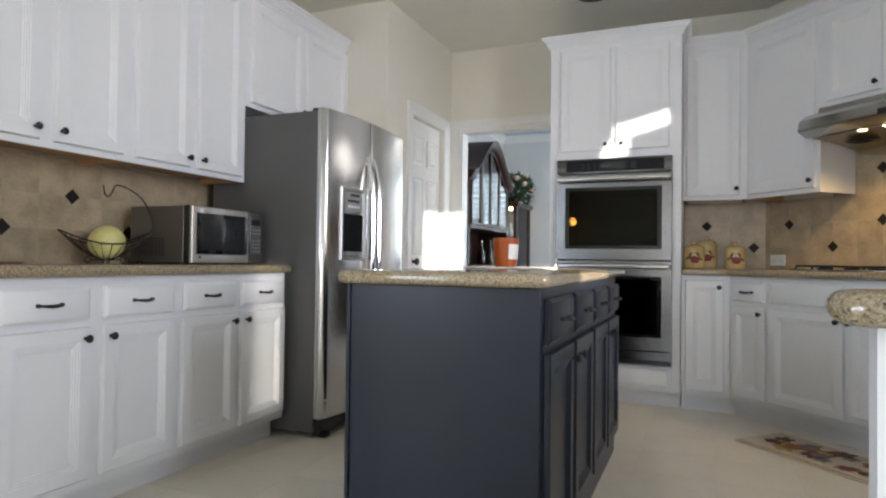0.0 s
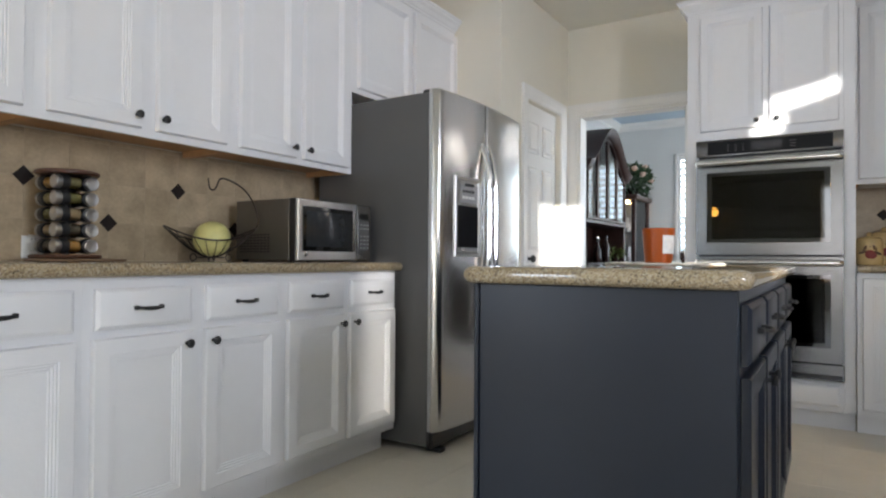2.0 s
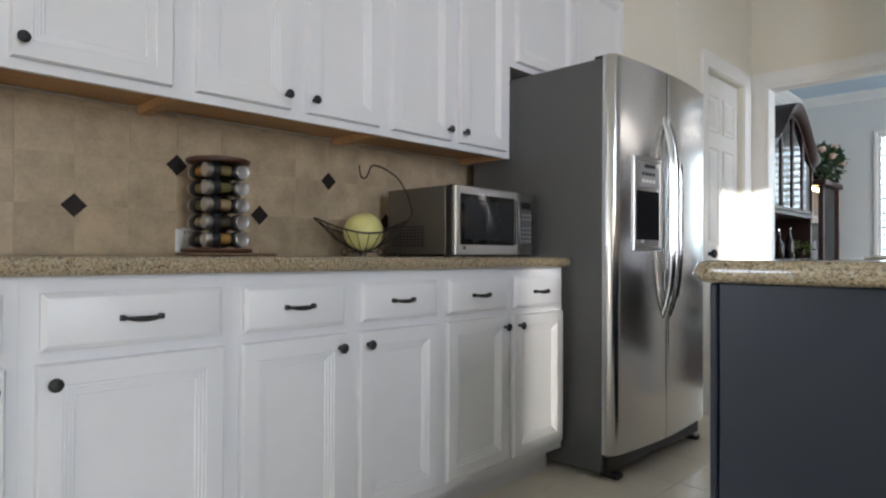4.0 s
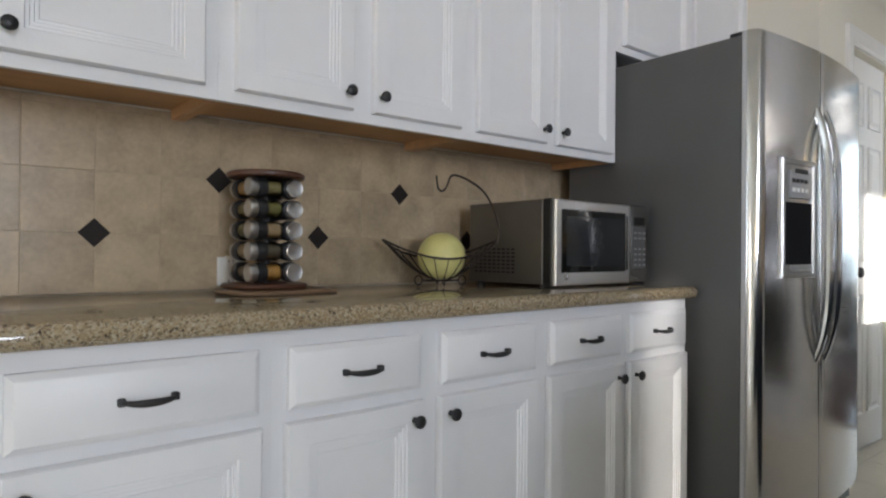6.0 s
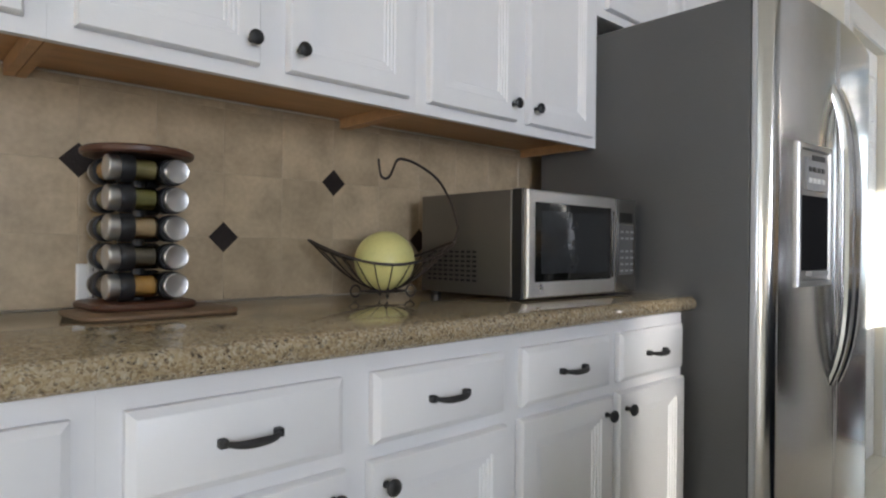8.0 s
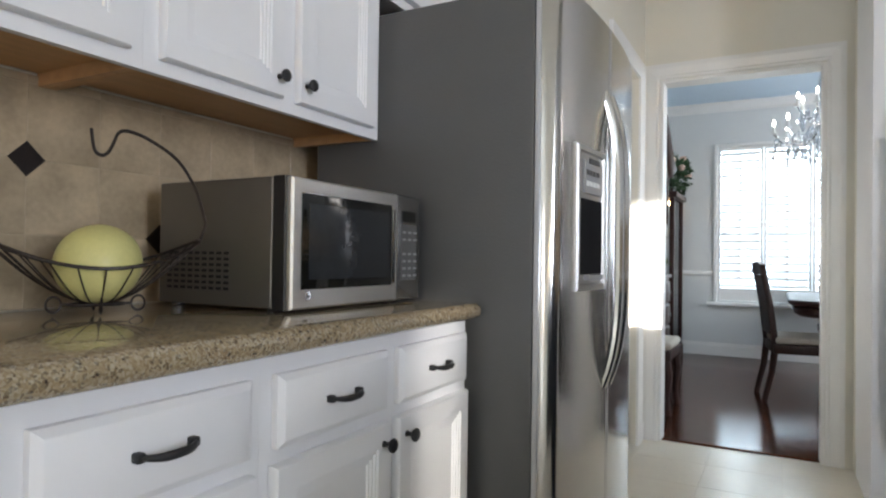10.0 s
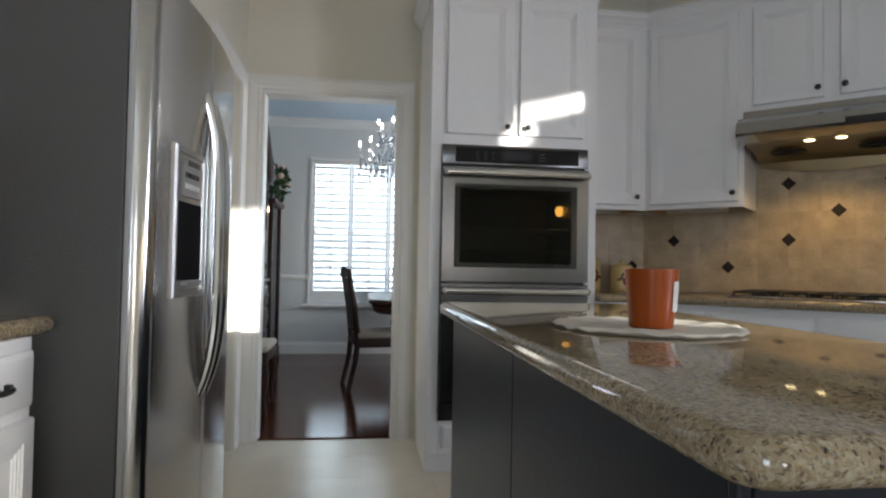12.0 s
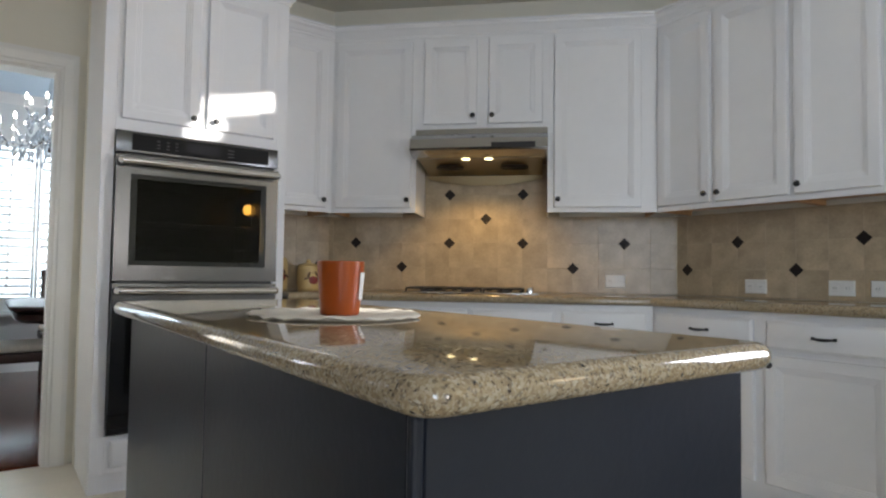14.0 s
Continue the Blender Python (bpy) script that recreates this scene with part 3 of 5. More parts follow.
for a, w, cols in ((0.0, 0.545, [(0.02, 0.515, 1, "l")]), (0.545, 0.526, [(0.03, 0.496, 1, "l")]), (1.071, 0.676, [(0.03, 0.64, 1, "l")])):
    base_cabinet(basis((BE, be_corner.y - a, 0), (-1, 0, 0)), w, cols, "white painted base cabinet with drawer and panelled doors")
o = 0.045
on, od, oe = BN - o, BD - o * 2 * S2, BE - o
pts = [Vector(p) for p in ((wn0, on), (od - on, on), (oe, od - oe), (oe, 2.66), (EAST - 0.002, 2.66), (EAST - 0.002, DIAG - 0.004 - EAST), (DIAG - 0.004 - NORTH, NORTH - 0.002), (wn0, NORTH - 0.002))]
solid("corner_countertop", bullnose(bmesh.new(), pts, *COUNTER_Z), GRANITE, "polished speckled beige granite countertop along the corner", "countertop")

# ---------------------------------------------------------------- island and peninsula
IX0, IX1, IY0, IY1 = -2.553, -1.934, 3.078, 4.62
ob = thing("island_cabinet", basis((IX1 + 0.001, IY0, 0), (1, 0, 0)), "slate blue painted kitchen island with panelled doors", "cabinet")


def island_box(x0, y0, z0, x1, y1, z1, bevel=0.0015, seg=1):
    """World box to the island's own frame."""
    return box(bmesh.new(), (y0 - IY0, z0, x0 - IX1 - 0.001), (y1 - IY0, z1, x1 - IX1 - 0.001), bevel, seg)


part("body", island_box(IX0 + 0.012, IY0 + 0.012, 0.0, IX1, IY1 - 0.012, BASE_TOP), SLATE, ob, smooth=False)
part("end_panel", island_box(IX0 + 0.014, IY0, 0.0, IX1 - 0.002, IY0 + 0.0115, BASE_TOP - 0.001), SLATE, ob, smooth=False)
ys = [IY0 + 0.012, 3.815, IY1 - 0.01]
for a, b in zip(ys, ys[1:]):
    part("side_panel", island_box(IX0, a + 0.002, 0.0, IX0 + 0.0115, b - 0.002, BASE_TOP - 0.001), SLATE, ob, smooth=False)
part("corner_post", island_box(IX0 - 0.003, IY0 - 0.003, 0, IX0 + 0.0115, IY0 + 0.0115, BASE_TOP - 0.001, 0.004, 2), SLATE, ob, smooth=False)
cw = (IY1 - IY0) / 4
for i in range(4):
    add_drawer(ob, i * cw + 0.03, 0.705, (i + 1) * cw - 0.02, 0.835, SLATE)
    add_door(ob, i * cw + 0.03, 0.11, (i + 1) * cw - 0.02, 0.68, ((i + 1) * cw - 0.05 if i % 2 == 0 else i * cw + 0.06, 0.63), SLATE)
solid("island_countertop", bullnose(bmesh.new(), rounded(IX0 - 0.028, IY0 - 0.048, IX1 + 0.032, 4.80, 0.045, 6), *COUNTER_Z), GRANITE, "polished speckled granite slab on the slate blue island", "countertop")
ob = thing("peninsula_cabinet", Matrix(), "white painted peninsula cabinet with a plain end panel", "cabinet")
pen = [Vector(p) for p in ((-1.328, 2.29), (EAST, 2.29), (EAST, 2.60), (-0.94, 2.60), (-1.318, 2.38))]
part("body", rings(bmesh.new(), [[(p.x, p.y, z) for p in pen] for z in (0.0, BASE_TOP)]), WHITE, ob, smooth=False)
pen = [Vector(p) for p in ((-1.362, 2.255), (-1.335, 2.24), (EAST + 0.03, 2.24), (EAST + 0.03, 2.655), (-0.99, 2.655), (-1.345, 2.39), (-1.374, 2.345), (-1.378, 2.29))]
solid("peninsula_countertop", bullnose(bmesh.new(), pen, *COUNTER_Z), GRANITE, "polished speckled granite peninsula counter with rounded edge", "countertop")


# ---------------------------------------------------------------- refrigerator
FR_Y0, FR_W, FR_H, FR_X = 4.14, 0.915, 1.738, -3.405


def fridge_front(a):
    """How far the doors stand out at a: a shallow bow with rounded returns at both sides."""
    e = max(0.0, 1 - min(a, FR_W - a) / 0.034)
    return 0.058 + 0.036 * (1 - ((a - FR_W / 2) / (FR_W / 2)) ** 2) - 0.034 * (1 - math.sqrt(max(0.0, 1 - e * e)))


def bowed(bm, a0, a1, b0, b1, back, n=48, lift=0.0, trim=0.004):
    """A slab that follows the bow of the doors, with eased edges."""
    aa = [a0 + (a1 - a0) * i / n for i in range(n + 1)]
    cols = []
    for i, a in enumerate(aa):
        e = trim * (1 - min(1, min(a - a0, a1 - a) / trim))
        c = fridge_front(a) + lift - e
        cols.append([(a, b0, back), (a, b0, c - 0.008), (a, b0 + 0.008, c), (a, b1 - 0.008, c), (a, b1, c - 0.008), (a, b1, back)])
    rings(bm, cols)
    return bm


fridge = thing("refrigerator", basis((FR_X, FR_Y0, 0), (1, 0, 0)), "stainless side-by-side refrigerator with bowed doors and dispenser", "refrigerator")
part("body", box(bmesh.new(), (0.0, 0.03, -0.70), (FR_W, FR_H - 0.012, 0.002), 0.004, 2), GREY_SIDE, fridge, "dark grey textured steel cabinet", smooth=False)
SEAM = 0.408
freezer = part("door", bowed(bmesh.new(), 0.0008, SEAM - 0.003, 0.105, FR_H, 0.0185), STEEL_V, fridge)
cooler = part("door", bowed(bmesh.new(), SEAM + 0.003, FR_W - 0.0008, 0.105, FR_H, 0.0185), STEEL_V, fridge)
part("edge_trim", box(bmesh.new(), (-0.001, 0.105, 0.0045), (0.004, FR_H, 0.018), 0.0015, 2), PALE_EDGE, fridge, "pale vertical door edge strip")
part("gasket", box(bmesh.new(), (0.01, 0.11, 0.0022), (FR_W - 0.01, FR_H - 0.02, 0.0183)), DARK, fridge)
part("base_grille", box(bmesh.new(), (0.01, 0.025, 0.0025), (FR_W - 0.01, 0.095, 0.03), 0.004), DARK, fridge)
for a in (0.04, FR_W - 0.09):
    part("foot", box(bmesh.new(), (a, 0.0, -0.03), (a + 0.05, 0.024, 0.055), 0.006, 2), DARK, fridge)
    part("hinge_cap", box(bmesh.new(), (a - 0.015, FR_H - 0.012, -0.05), (a + 0.025, FR_H + 0.010, 0.014), 0.006, 2), DARK, fridge, "black hinge cover")
for door, a in ((freezer, SEAM - 0.035), (cooler, SEAM + 0.035)):
    bm = bmesh.new()
    pts, n, rad = [], 18, []
    for i in range(n + 1):
        s = -1 + 2 * i / n
        pts.append((a, 1.085 + 0.44 * s, fridge_front(a) - 0.006 + 0.046 * (1 - s ** 4)))
        rad.append(0.0125 + 0.004 * (1 - s * s))
    tube(bm, pts, rad, 10)
    part("handle", bm, CHROME, door, "long bowed polished handle")
D0, D1, DB, DT = 0.118, 0.346, 0.938, 1.335
bm = bmesh.new()
c0, c1 = fridge_front(D0), fridge_front(D1)


def on_front(a, b, lift):
    return (a, b, c0 + (c1 - c0) * (a - D0) / (D1 - D0) + lift)


rings(bm, [[on_front(D0 + i, DB + i, l), on_front(D1 - i, DB + i, l), on_front(D1 - i, DT - i, l), on_front(D0 + i, DT - i, l)] for i, l in ((0, -0.006), (0, 0.005), (0.005, 0.010), (0.016, 0.010), (0.020, 0.004))])
disp = part("dispenser", bm, steel("dispenser_steel", (0.46, 0.455, 0.445), 0.42, (14, 14, 0.6)), freezer, "water and ice dispenser with grey frame")
bm = bmesh.new()
rings(bm, [[on_front(D0 + 0.026, DB + 0.045, l), on_front(D1 - 0.026, DB + 0.045, l), on_front(D1 - 0.026, 1.19, l), on_front(D0 + 0.026, 1.19, l)] for l in (0.0045, 0.0065)])
part("recess", bm, material("matt_black_well", (0.006, 0.006, 0.007), 0.8, vary=0.1, spec=0.15), disp, "dark dispenser well")
bm = bmesh.new()
rings(bm, [[on_front(D0 + 0.045, 1.205, l), on_front(D1 - 0.04, 1.205, l), on_front(D1 - 0.04, DT - 0.04, l), on_front(D0 + 0.045, DT - 0.04, l)] for l in (0.0045, 0.012)])
cp = part("control_panel", bm, GREY_PLASTIC, disp, "grey button panel")
for i in range(4):
    for j in range(2):
        a, b = D0 + 0.055 + 0.028 * i, 1.225 + 0.03 * j
        bm = rings(bmesh.new(), [[on_front(a, b, l), on_front(a + 0.018, b, l), on_front(a + 0.018, b + 0.012, l), on_front(a, b + 0.014, l)] for l in (0.0122, 0.0145)])
        part("button", bm, DARK if j else WHITE_PLASTIC, cp)
bm = rings(bmesh.new(), [[on_front(D0 + 0.075, 1.262 + 0.025, l), on_front(D1 - 0.07, 1.262 + 0.025, l), on_front(D1 - 0.07, 1.302, l), on_front(D0 + 0.075, 1.302, l)] for l in (0.0122, 0.0142)])
part("display", bm, DARK, cp)
bm = rings(bmesh.new(), [[on_front(D0 + 0.06, DB + 0.03, l), on_front(D1 - 0.055, DB + 0.03, l), on_front(D1 - 0.055, DB + 0.044, l), on_front(D0 + 0.06, DB + 0.044, l)] for l in (0.0045, 0.021)])
part("drip_tray", bm, GREY_PLASTIC, disp)

# ---------------------------------------------------------------- pantry door
door = thing("pantry_door", basis((PANTRY - 0.035, DOOR_S, 0), (1, 0, 0)), "closed white six-panel pantry door with black knob", "door")
DW = DOOR_N - DOOR_S
part("leaf", box(bmesh.new(), (0.003, 0.008, -0.035), (DW - 0.003, DOOR_H - 0.004, 0), 0.002), TRIM, door, smooth=False)
for a0, a1 in ((0.085, DW / 2 - 0.04), (DW / 2 + 0.04, DW - 0.085)):
    for b0, b1 in ((0.2, 0.82), (0.98, 1.58), (1.68, 1.9)):
        part("panel", panel(bmesh.new(), a0, b0, a1, b1, [(0, -0.001), (0, 0.009), (0.009, 0.0005), (0.022, 0.0015), (0.038, 0.012)], 0.0005), TRIM, door, smooth=False)
bm = lathe(bmesh.new(), [(0.03, 0), (0.03, 0.006), (0.012, 0.01), (0.012, 0.035), (0.025, 0.045), (0.028, 0.055), (0.02, 0.066), (0.006, 0.069)], 20)
k = part("knob", bm, BLACK, door, "round black door knob")
k.location = (0.07, 0.93, 0.0005)

# ---------------------------------------------------------------- double oven
oven = thing("double_oven", basis((-2.465, OVF - 0.002, 0), (0, -1, 0)), "stainless double wall oven with dark glass doors", "oven")
OW = 0.752
CAVITY = material("oven_enamel", (0.014, 0.014, 0.014), 0.35, vary=0.2)
for nm, lo, hi in (("side_wall", (0.01, 0.285, -0.54), (0.05, 1.635, 0.0)), ("side_wall", (OW - 0.05, 0.285, -0.54), (OW - 0.01, 1.635, 0.0)), ("back_wall", (0.0505, 0.285, -0.54), (OW - 0.0505, 1.635, -0.50)),
                   ("deck", (0.0505, 1.44, -0.4995), (OW - 0.0505, 1.635, 0.0)), ("deck", (0.0505, 0.86, -0.4995), (OW - 0.0505, 1.03, 0.0)), ("deck", (0.0505, 0.285, -0.4995), (OW - 0.0505, 0.44, 0.0))):
    part(nm, box(bmesh.new(), lo, hi), CAVITY, oven, smooth=False)
OVEN_LAMP = glow("oven_lamp_glow", (1.0, 0.55, 0.12), 5)
for a, s, b in ((0.0515, 1, 1.235), (OW - 0.0515, -1, 1.348)):
    part("oven_lamp", lathe(bmesh.new(), [(0.026, 0), (0.030, 0.010), (0.024, 0.026), (0.008, 0.034)], 14, Matrix.Translation((a, b, -0.24)) @ Matrix.Rotation(radians(90 * s), 4, "Y")), OVEN_LAMP, oven, "small warm oven lamp")
for z in (1.12, 1.235):
    bm = bmesh.new()
    for k in range(13):
        tube(bm, [(0.06 + k * (OW - 0.12) / 12, z, -0.48), (0.06 + k * (OW - 0.12) / 12, z, -0.03)], 0.0018, 5)
    for c in (-0.48, -0.25, -0.03):
        tube(bm, [(0.053, z, c), (OW - 0.053, z, c)], 0.0028, 6)
    part("oven_rack", bm, CHROME, oven, "wire oven rack")
TINT = glass("tinted_oven_glass", (0.30, 0.28, 0.24), ior=1.3)
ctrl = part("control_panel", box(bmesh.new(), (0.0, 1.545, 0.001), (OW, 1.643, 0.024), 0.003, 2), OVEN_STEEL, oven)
part("display", box(bmesh.new(), (0.065, 1.556, 0.0245), (OW - 0.05, 1.632, 0.0265), 0.001), material("matt_display", (0.008, 0.008, 0.009), 0.35, vary=0.1, spec=0.15), ctrl, "black glass touch panel")
PRINT = material("dim_key_print", (0.10, 0.10, 0.105), 0.4, vary=0.1)
for a, w in ((0.17, 0.014), (0.21, 0.014), (0.25, 0.012), (0.495, 0.030)):
    for j in range(3):
        part("key", box(bmesh.new(), (a, 1.574 + 0.016 * j, 0.0267), (a + w, 1.577 + 0.016 * j, 0.0270)), PRINT, ctrl)
part("readout", box(bmesh.new(), (0.30, 1.572, 0.0267), (0.455, 1.616, 0.0271)), material("clock_window", (0.022, 0.020, 0.026), 0.12, vary=0.1), ctrl, "faint clock window")
for b0, b1, wb0, wb1 in ((0.962, 1.530, 1.032, 1.446), (0.372, 0.950, 0.455, 0.852)):
    bm = open_frame(bmesh.new(), (0.002, b0, OW - 0.002, b1), (0.062, wb0, OW - 0.062, wb1), 0.001, 0.042)
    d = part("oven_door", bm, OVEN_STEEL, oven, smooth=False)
    part("window", box(bmesh.new(), (0.0622, wb0 + 0.0002, 0.030), (OW - 0.0622, wb1 - 0.0002, 0.036)), TINT, d, "black tinted oven window", smooth=False)
    bm = open_frame(bmesh.new(), (0.0624, wb0 + 0.0004, OW - 0.0624, wb1 - 0.0004), (0.09, wb0 + 0.022, OW - 0.09, wb1 - 0.022), 0.0362, 0.038)
    part("window_border", bm, DARK_GLASS, d, "black printed glass border", smooth=False)
    bm = tube(bmesh.new(), [(0.02, b1 - 0.033, 0.085)] + [(0.02 + (OW - 0.04) * i / 8, b1 - 0.033, 0.088) for i in range(9)] + [(OW - 0.02, b1 - 0.033, 0.085)], 0.0175, 14)
    for a in (0.045, OW - 0.075):
        box(bm, (a, b1 - 0.045, 0.041), (a + 0.03, b1 - 0.021, 0.082), 0.004)
    part("handle", bm, STEEL_BAR, d, "round stainless bar handle")
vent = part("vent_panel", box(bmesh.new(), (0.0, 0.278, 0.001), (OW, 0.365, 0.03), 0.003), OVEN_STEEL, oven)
part("vent_slot", box(bmesh.new(), (0.01, 0.285, 0.0305), (OW - 0.01, 0.308, 0.034), 0.001), DARK, vent)

# ---------------------------------------------------------------- hood and cooktop
hood = thing("range_hood", basis(diag_u(side_w, 0), dn), "stainless under-cabinet range hood with two lit lamps", "range hood")
HW = HOOD_W
prof = [(-0.30, 1.70), (0.12, 1.672), (0.185, 1.70), (0.19, 1.712), (0.175, 1.765), (0.12, 1.80), (0.02, 1.815), (0.012, 1.8595), (-0.30, 1.8595)]
hb = bmesh.new()
n = 10
loops = []
for i in range(n + 1):
    a = HW * i / n
    bow = 0.02 * (1 - (2 * i / n - 1) ** 2)
    loops.append([(a, b, c + (bow if c > 0.1 else 0)) for c, b in prof])
rings(hb, loops)
part("canopy", hb, STEEL_H, hood)
hb = bmesh.new()
loops = []
for i in range(n + 1):
    s = 1 - (2 * i / n - 1) ** 2
    loops.append([(0.03 + (HW - 0.06) * i / n, b, c) for c, b in ((-0.28, 1.699), (-0.285, 1.610 - 0.040 * s), (-0.278, 1.608 - 0.040 * s), (-0.268, 1.628), (-0.10, 1.652), (0.0, 1.662), (0.11, 1.668), (0.11, 1.672))])
rings(hb, loops)
part("underside", hb, HOOD_PAN_LAMPLIT, hood, "polished curved underside pan")
part("switch_strip", box(bmesh.new(), (HW * 0.60, 1.704, 0.178), (HW * 0.91, 1.736, 0.2105), 0.003), DARK, hood, "black switch strip")
LAMP_MAT = glow("hood_lamp_glow", (1.0, 0.80, 0.42), 2.5)
for a in (HW * 0.40, HW * 0.57):
    m = Matrix.Translation((a, 1.6635, 0.088)) @ Matrix.Rotation(radians(-90), 4, "X")
    part("lamp", lathe(bmesh.new(), [(0.018, 0), (0.023, 0.0015), (0.023, 0.004)], 18, m), LAMP_MAT, hood, "lit warm hood lamp")
for a in (HW * 0.25, HW * 0.75):
    bm = bmesh.new()
    for r in (0.02, 0.035, 0.05, 0.065, 0.08):
        m = Matrix.Translation((a, 1.647, -0.09)) @ Matrix.Rotation(radians(-90), 4, "X")
        ring = [m @ Vector((r * math.cos(t * math.pi / 12), r * math.sin(t * math.pi / 12), 0)) for t in range(25)]
        tube(bm, ring, 0.004, 6)
    part("fan_guard", bm, BLACK, hood, "round wire fan guard")
for a in (HW * 0.40, HW * 0.57):
    p = hood.matrix_world @ Vector((a, 1.642, 0.09))
    lamp = new("hood_spot", bpy.data.lights.new("hood_spot", "SPOT"))
    lamp.data.energy, lamp.data.color, lamp.data.spot_size, lamp.data.spot_blend, lamp.data.shadow_soft_size = 2.1, (1.0, 0.64, 0.22), radians(130), 0.6, 0.03
    lamp.matrix_world = look(p, p + Vector((0.10, 0.10, -1)))

cook = thing("cooktop", basis(diag_b(d1 + 0.06 + 0.02, 0.9085), dn), "black gas cooktop with iron grates set in granite", "cooktop")
CW = 0.74
part("tray", box(bmesh.new(), (0, 0.0, -0.55), (CW, 0.008, -0.06), 0.003, 2), STEEL_H, cook)
for i in range(3):
    bm = bmesh.new()
    a0 = 0.02 + i * 0.215
    for a in (a0, a0 + 0.10, a0 + 0.20):
        tube(bm, [(a, 0.009, -0.53), (a, 0.026, -0.52), (a, 0.026, -0.10), (a, 0.009, -0.09)], 0.006, 6)
    for c in (-0.50, -0.40, -0.31, -0.21, -0.12):
        tube(bm, [(a0, 0.026, c), (a0 + 0.20, 0.026, c)], 0.0055, 6)
    part("grate", bm, BLACK, cook, "black cast iron grate")
for i in range(4):
    m = Matrix.Translation((CW - 0.045, 0.008, -0.14 - 0.11 * i)) @ Matrix.Rotation(radians(-90), 4, "X")
    part("control_knob", lathe(bmesh.new(), [(0.019, 0), (0.019, 0.016), (0.015, 0.026), (0.005, 0.027)], 16, m), CHROME, cook)
for a, c in ((0.12, -0.20), (0.12, -0.42), (0.335, -0.31), (0.55, -0.20), (0.55, -0.42)):
    m = Matrix.Translation((a, 0.008, c)) @ Matrix.Rotation(radians(-90), 4, "X")
    part("burner", lathe(bmesh.new(), [(0.04, 0), (0.04, 0.008), (0.028, 0.01), (0.028, 0.017), (0.01, 0.018)], 16, m), BLACK, cook)

# ---------------------------------------------------------------- microwave
mw = thing("microwave", basis((-3.718, 3.58, 0.909), (1, 0, 0)), "stainless countertop microwave with a dark glass door", "microwave")
MW, MH, MD = 0.500, 0.274, 0.37
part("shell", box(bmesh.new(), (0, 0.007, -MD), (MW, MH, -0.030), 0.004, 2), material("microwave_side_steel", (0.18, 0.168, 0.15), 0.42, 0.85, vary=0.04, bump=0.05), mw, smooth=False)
part("bezel", box(bmesh.new(), (-0.001, 0.002, -0.0295), (MW + 0.001, MH + 0.001, 0.004), 0.002), DARK, mw)
d = part("door", panel(bmesh.new(), 0.004, 0.006, 0.388, MH - 0.002, [(0, 0.0045), (0, 0.014), (0.004, 0.019)], 0), steel("microwave_front_steel", (0.80, 0.79, 0.78), 0.36, (0.6, 14, 14)), mw)
part("window", panel(bmesh.new(), 0.030, 0.046, 0.360, MH - 0.032, [(0, 0.0195), (0.0, 0.021), (0.004, 0.0225)], 0), DARK_GLASS, d, "dark smoked glass window")
part("mesh_screen", panel(bmesh.new(), 0.05, 0.066, 0.346, MH - 0.052, [(0, 0.0228), (0.002, 0.0236)], 0), material("smoked_screen", (0.022, 0.024, 0.026), 0.12, vary=0.2, scale=40), d)
part("grip_strip", panel(bmesh.new(), 0.364, 0.05, 0.378, MH - 0.04, [(0, 0.0195), (0.003, 0.0215)], 0), STEEL_H, d, "bright vertical door strip")
bm = lathe(bmesh.new(), [(0.009, 0), (0.009, 0.001), (0.003, 0.0015)], 16, Matrix.Translation((0.052, 0.033, 0.0192)))
part("round_badge", bm, CHROME, d)
pan = part("control_panel", box(bmesh.new(), (0.392, 0.006, 0.0045), (MW - 0.002, MH - 0.002, 0.016), 0.003, 2), STEEL_H, mw, "dark steel control panel")
part("display", box(bmesh.new(), (0.412, 0.205, 0.0163), (MW - 0.022, 0.232, 0.018), 0.001), DARK_GLASS, pan)
part("keypad", box(bmesh.new(), (0.408, 0.055, 0.0163), (MW - 0.018, 0.198, 0.0175), 0.001), GREY_SIDE, pan, "dark grey keypad")
for i in range(3):
    for j in range(7):
        if j == 4:
            continue
        part("key", box(bmesh.new(), (0.415 + 0.026 * i, 0.064 + 0.0185 * j, 0.0177), (0.431 + 0.026 * i, 0.070 + 0.0185 * j, 0.0183)), GREY_PLASTIC, pan)
for a in (0.03, MW - 0.06):
    for c in (-0.05, -MD + 0.03):
        part("foot", lathe(bmesh.new(), [(0.014, 0), (0.014, 0.012)], 12, Matrix.Translation((a, -0.0005, c)) @ Matrix.Rotation(radians(-90), 4, "X")), DARK, mw)
slot_m = mesh_of("vent_slot", box(bmesh.new(), (-0.0012, 0.0, 0.0), (-0.0002, 0.006, 0.014)), DARK, smooth=False)
for i in range(9):
    for j in range(7):
        part("vent_slot", slot_m, None, mw).location = (0.0, 0.040 + 0.0125 * j, -MD + 0.03 + 0.022 * i)

# ---------------------------------------------------------------- fruit basket and melon
BX, BY, BZ = -4.012, 3.388, 0.9085
basket = thing("fruit_basket", Matrix.Translation((BX, BY, BZ)) @ Matrix.Rotation(radians(-25), 4, "Z") @ Matrix.Diagonal((0.92, 0.88, 1.05, 1)), "dark wire fruit basket with a banana hook", "basket")
WIRE = material("brown_wire", (0.03, 0.022, 0.018), 0.45, 0.4, vary=0.2)


def rim(t):
    """Boat-shaped rim: high tips at both ends."""
    y = 0.215 * math.cos(t)
    return Vector((0.115 * math.sin(t) * (1 - 0.25 * math.cos(t) ** 4), y, 0.083 + 0.055 * (abs(y) / 0.215) ** 2))


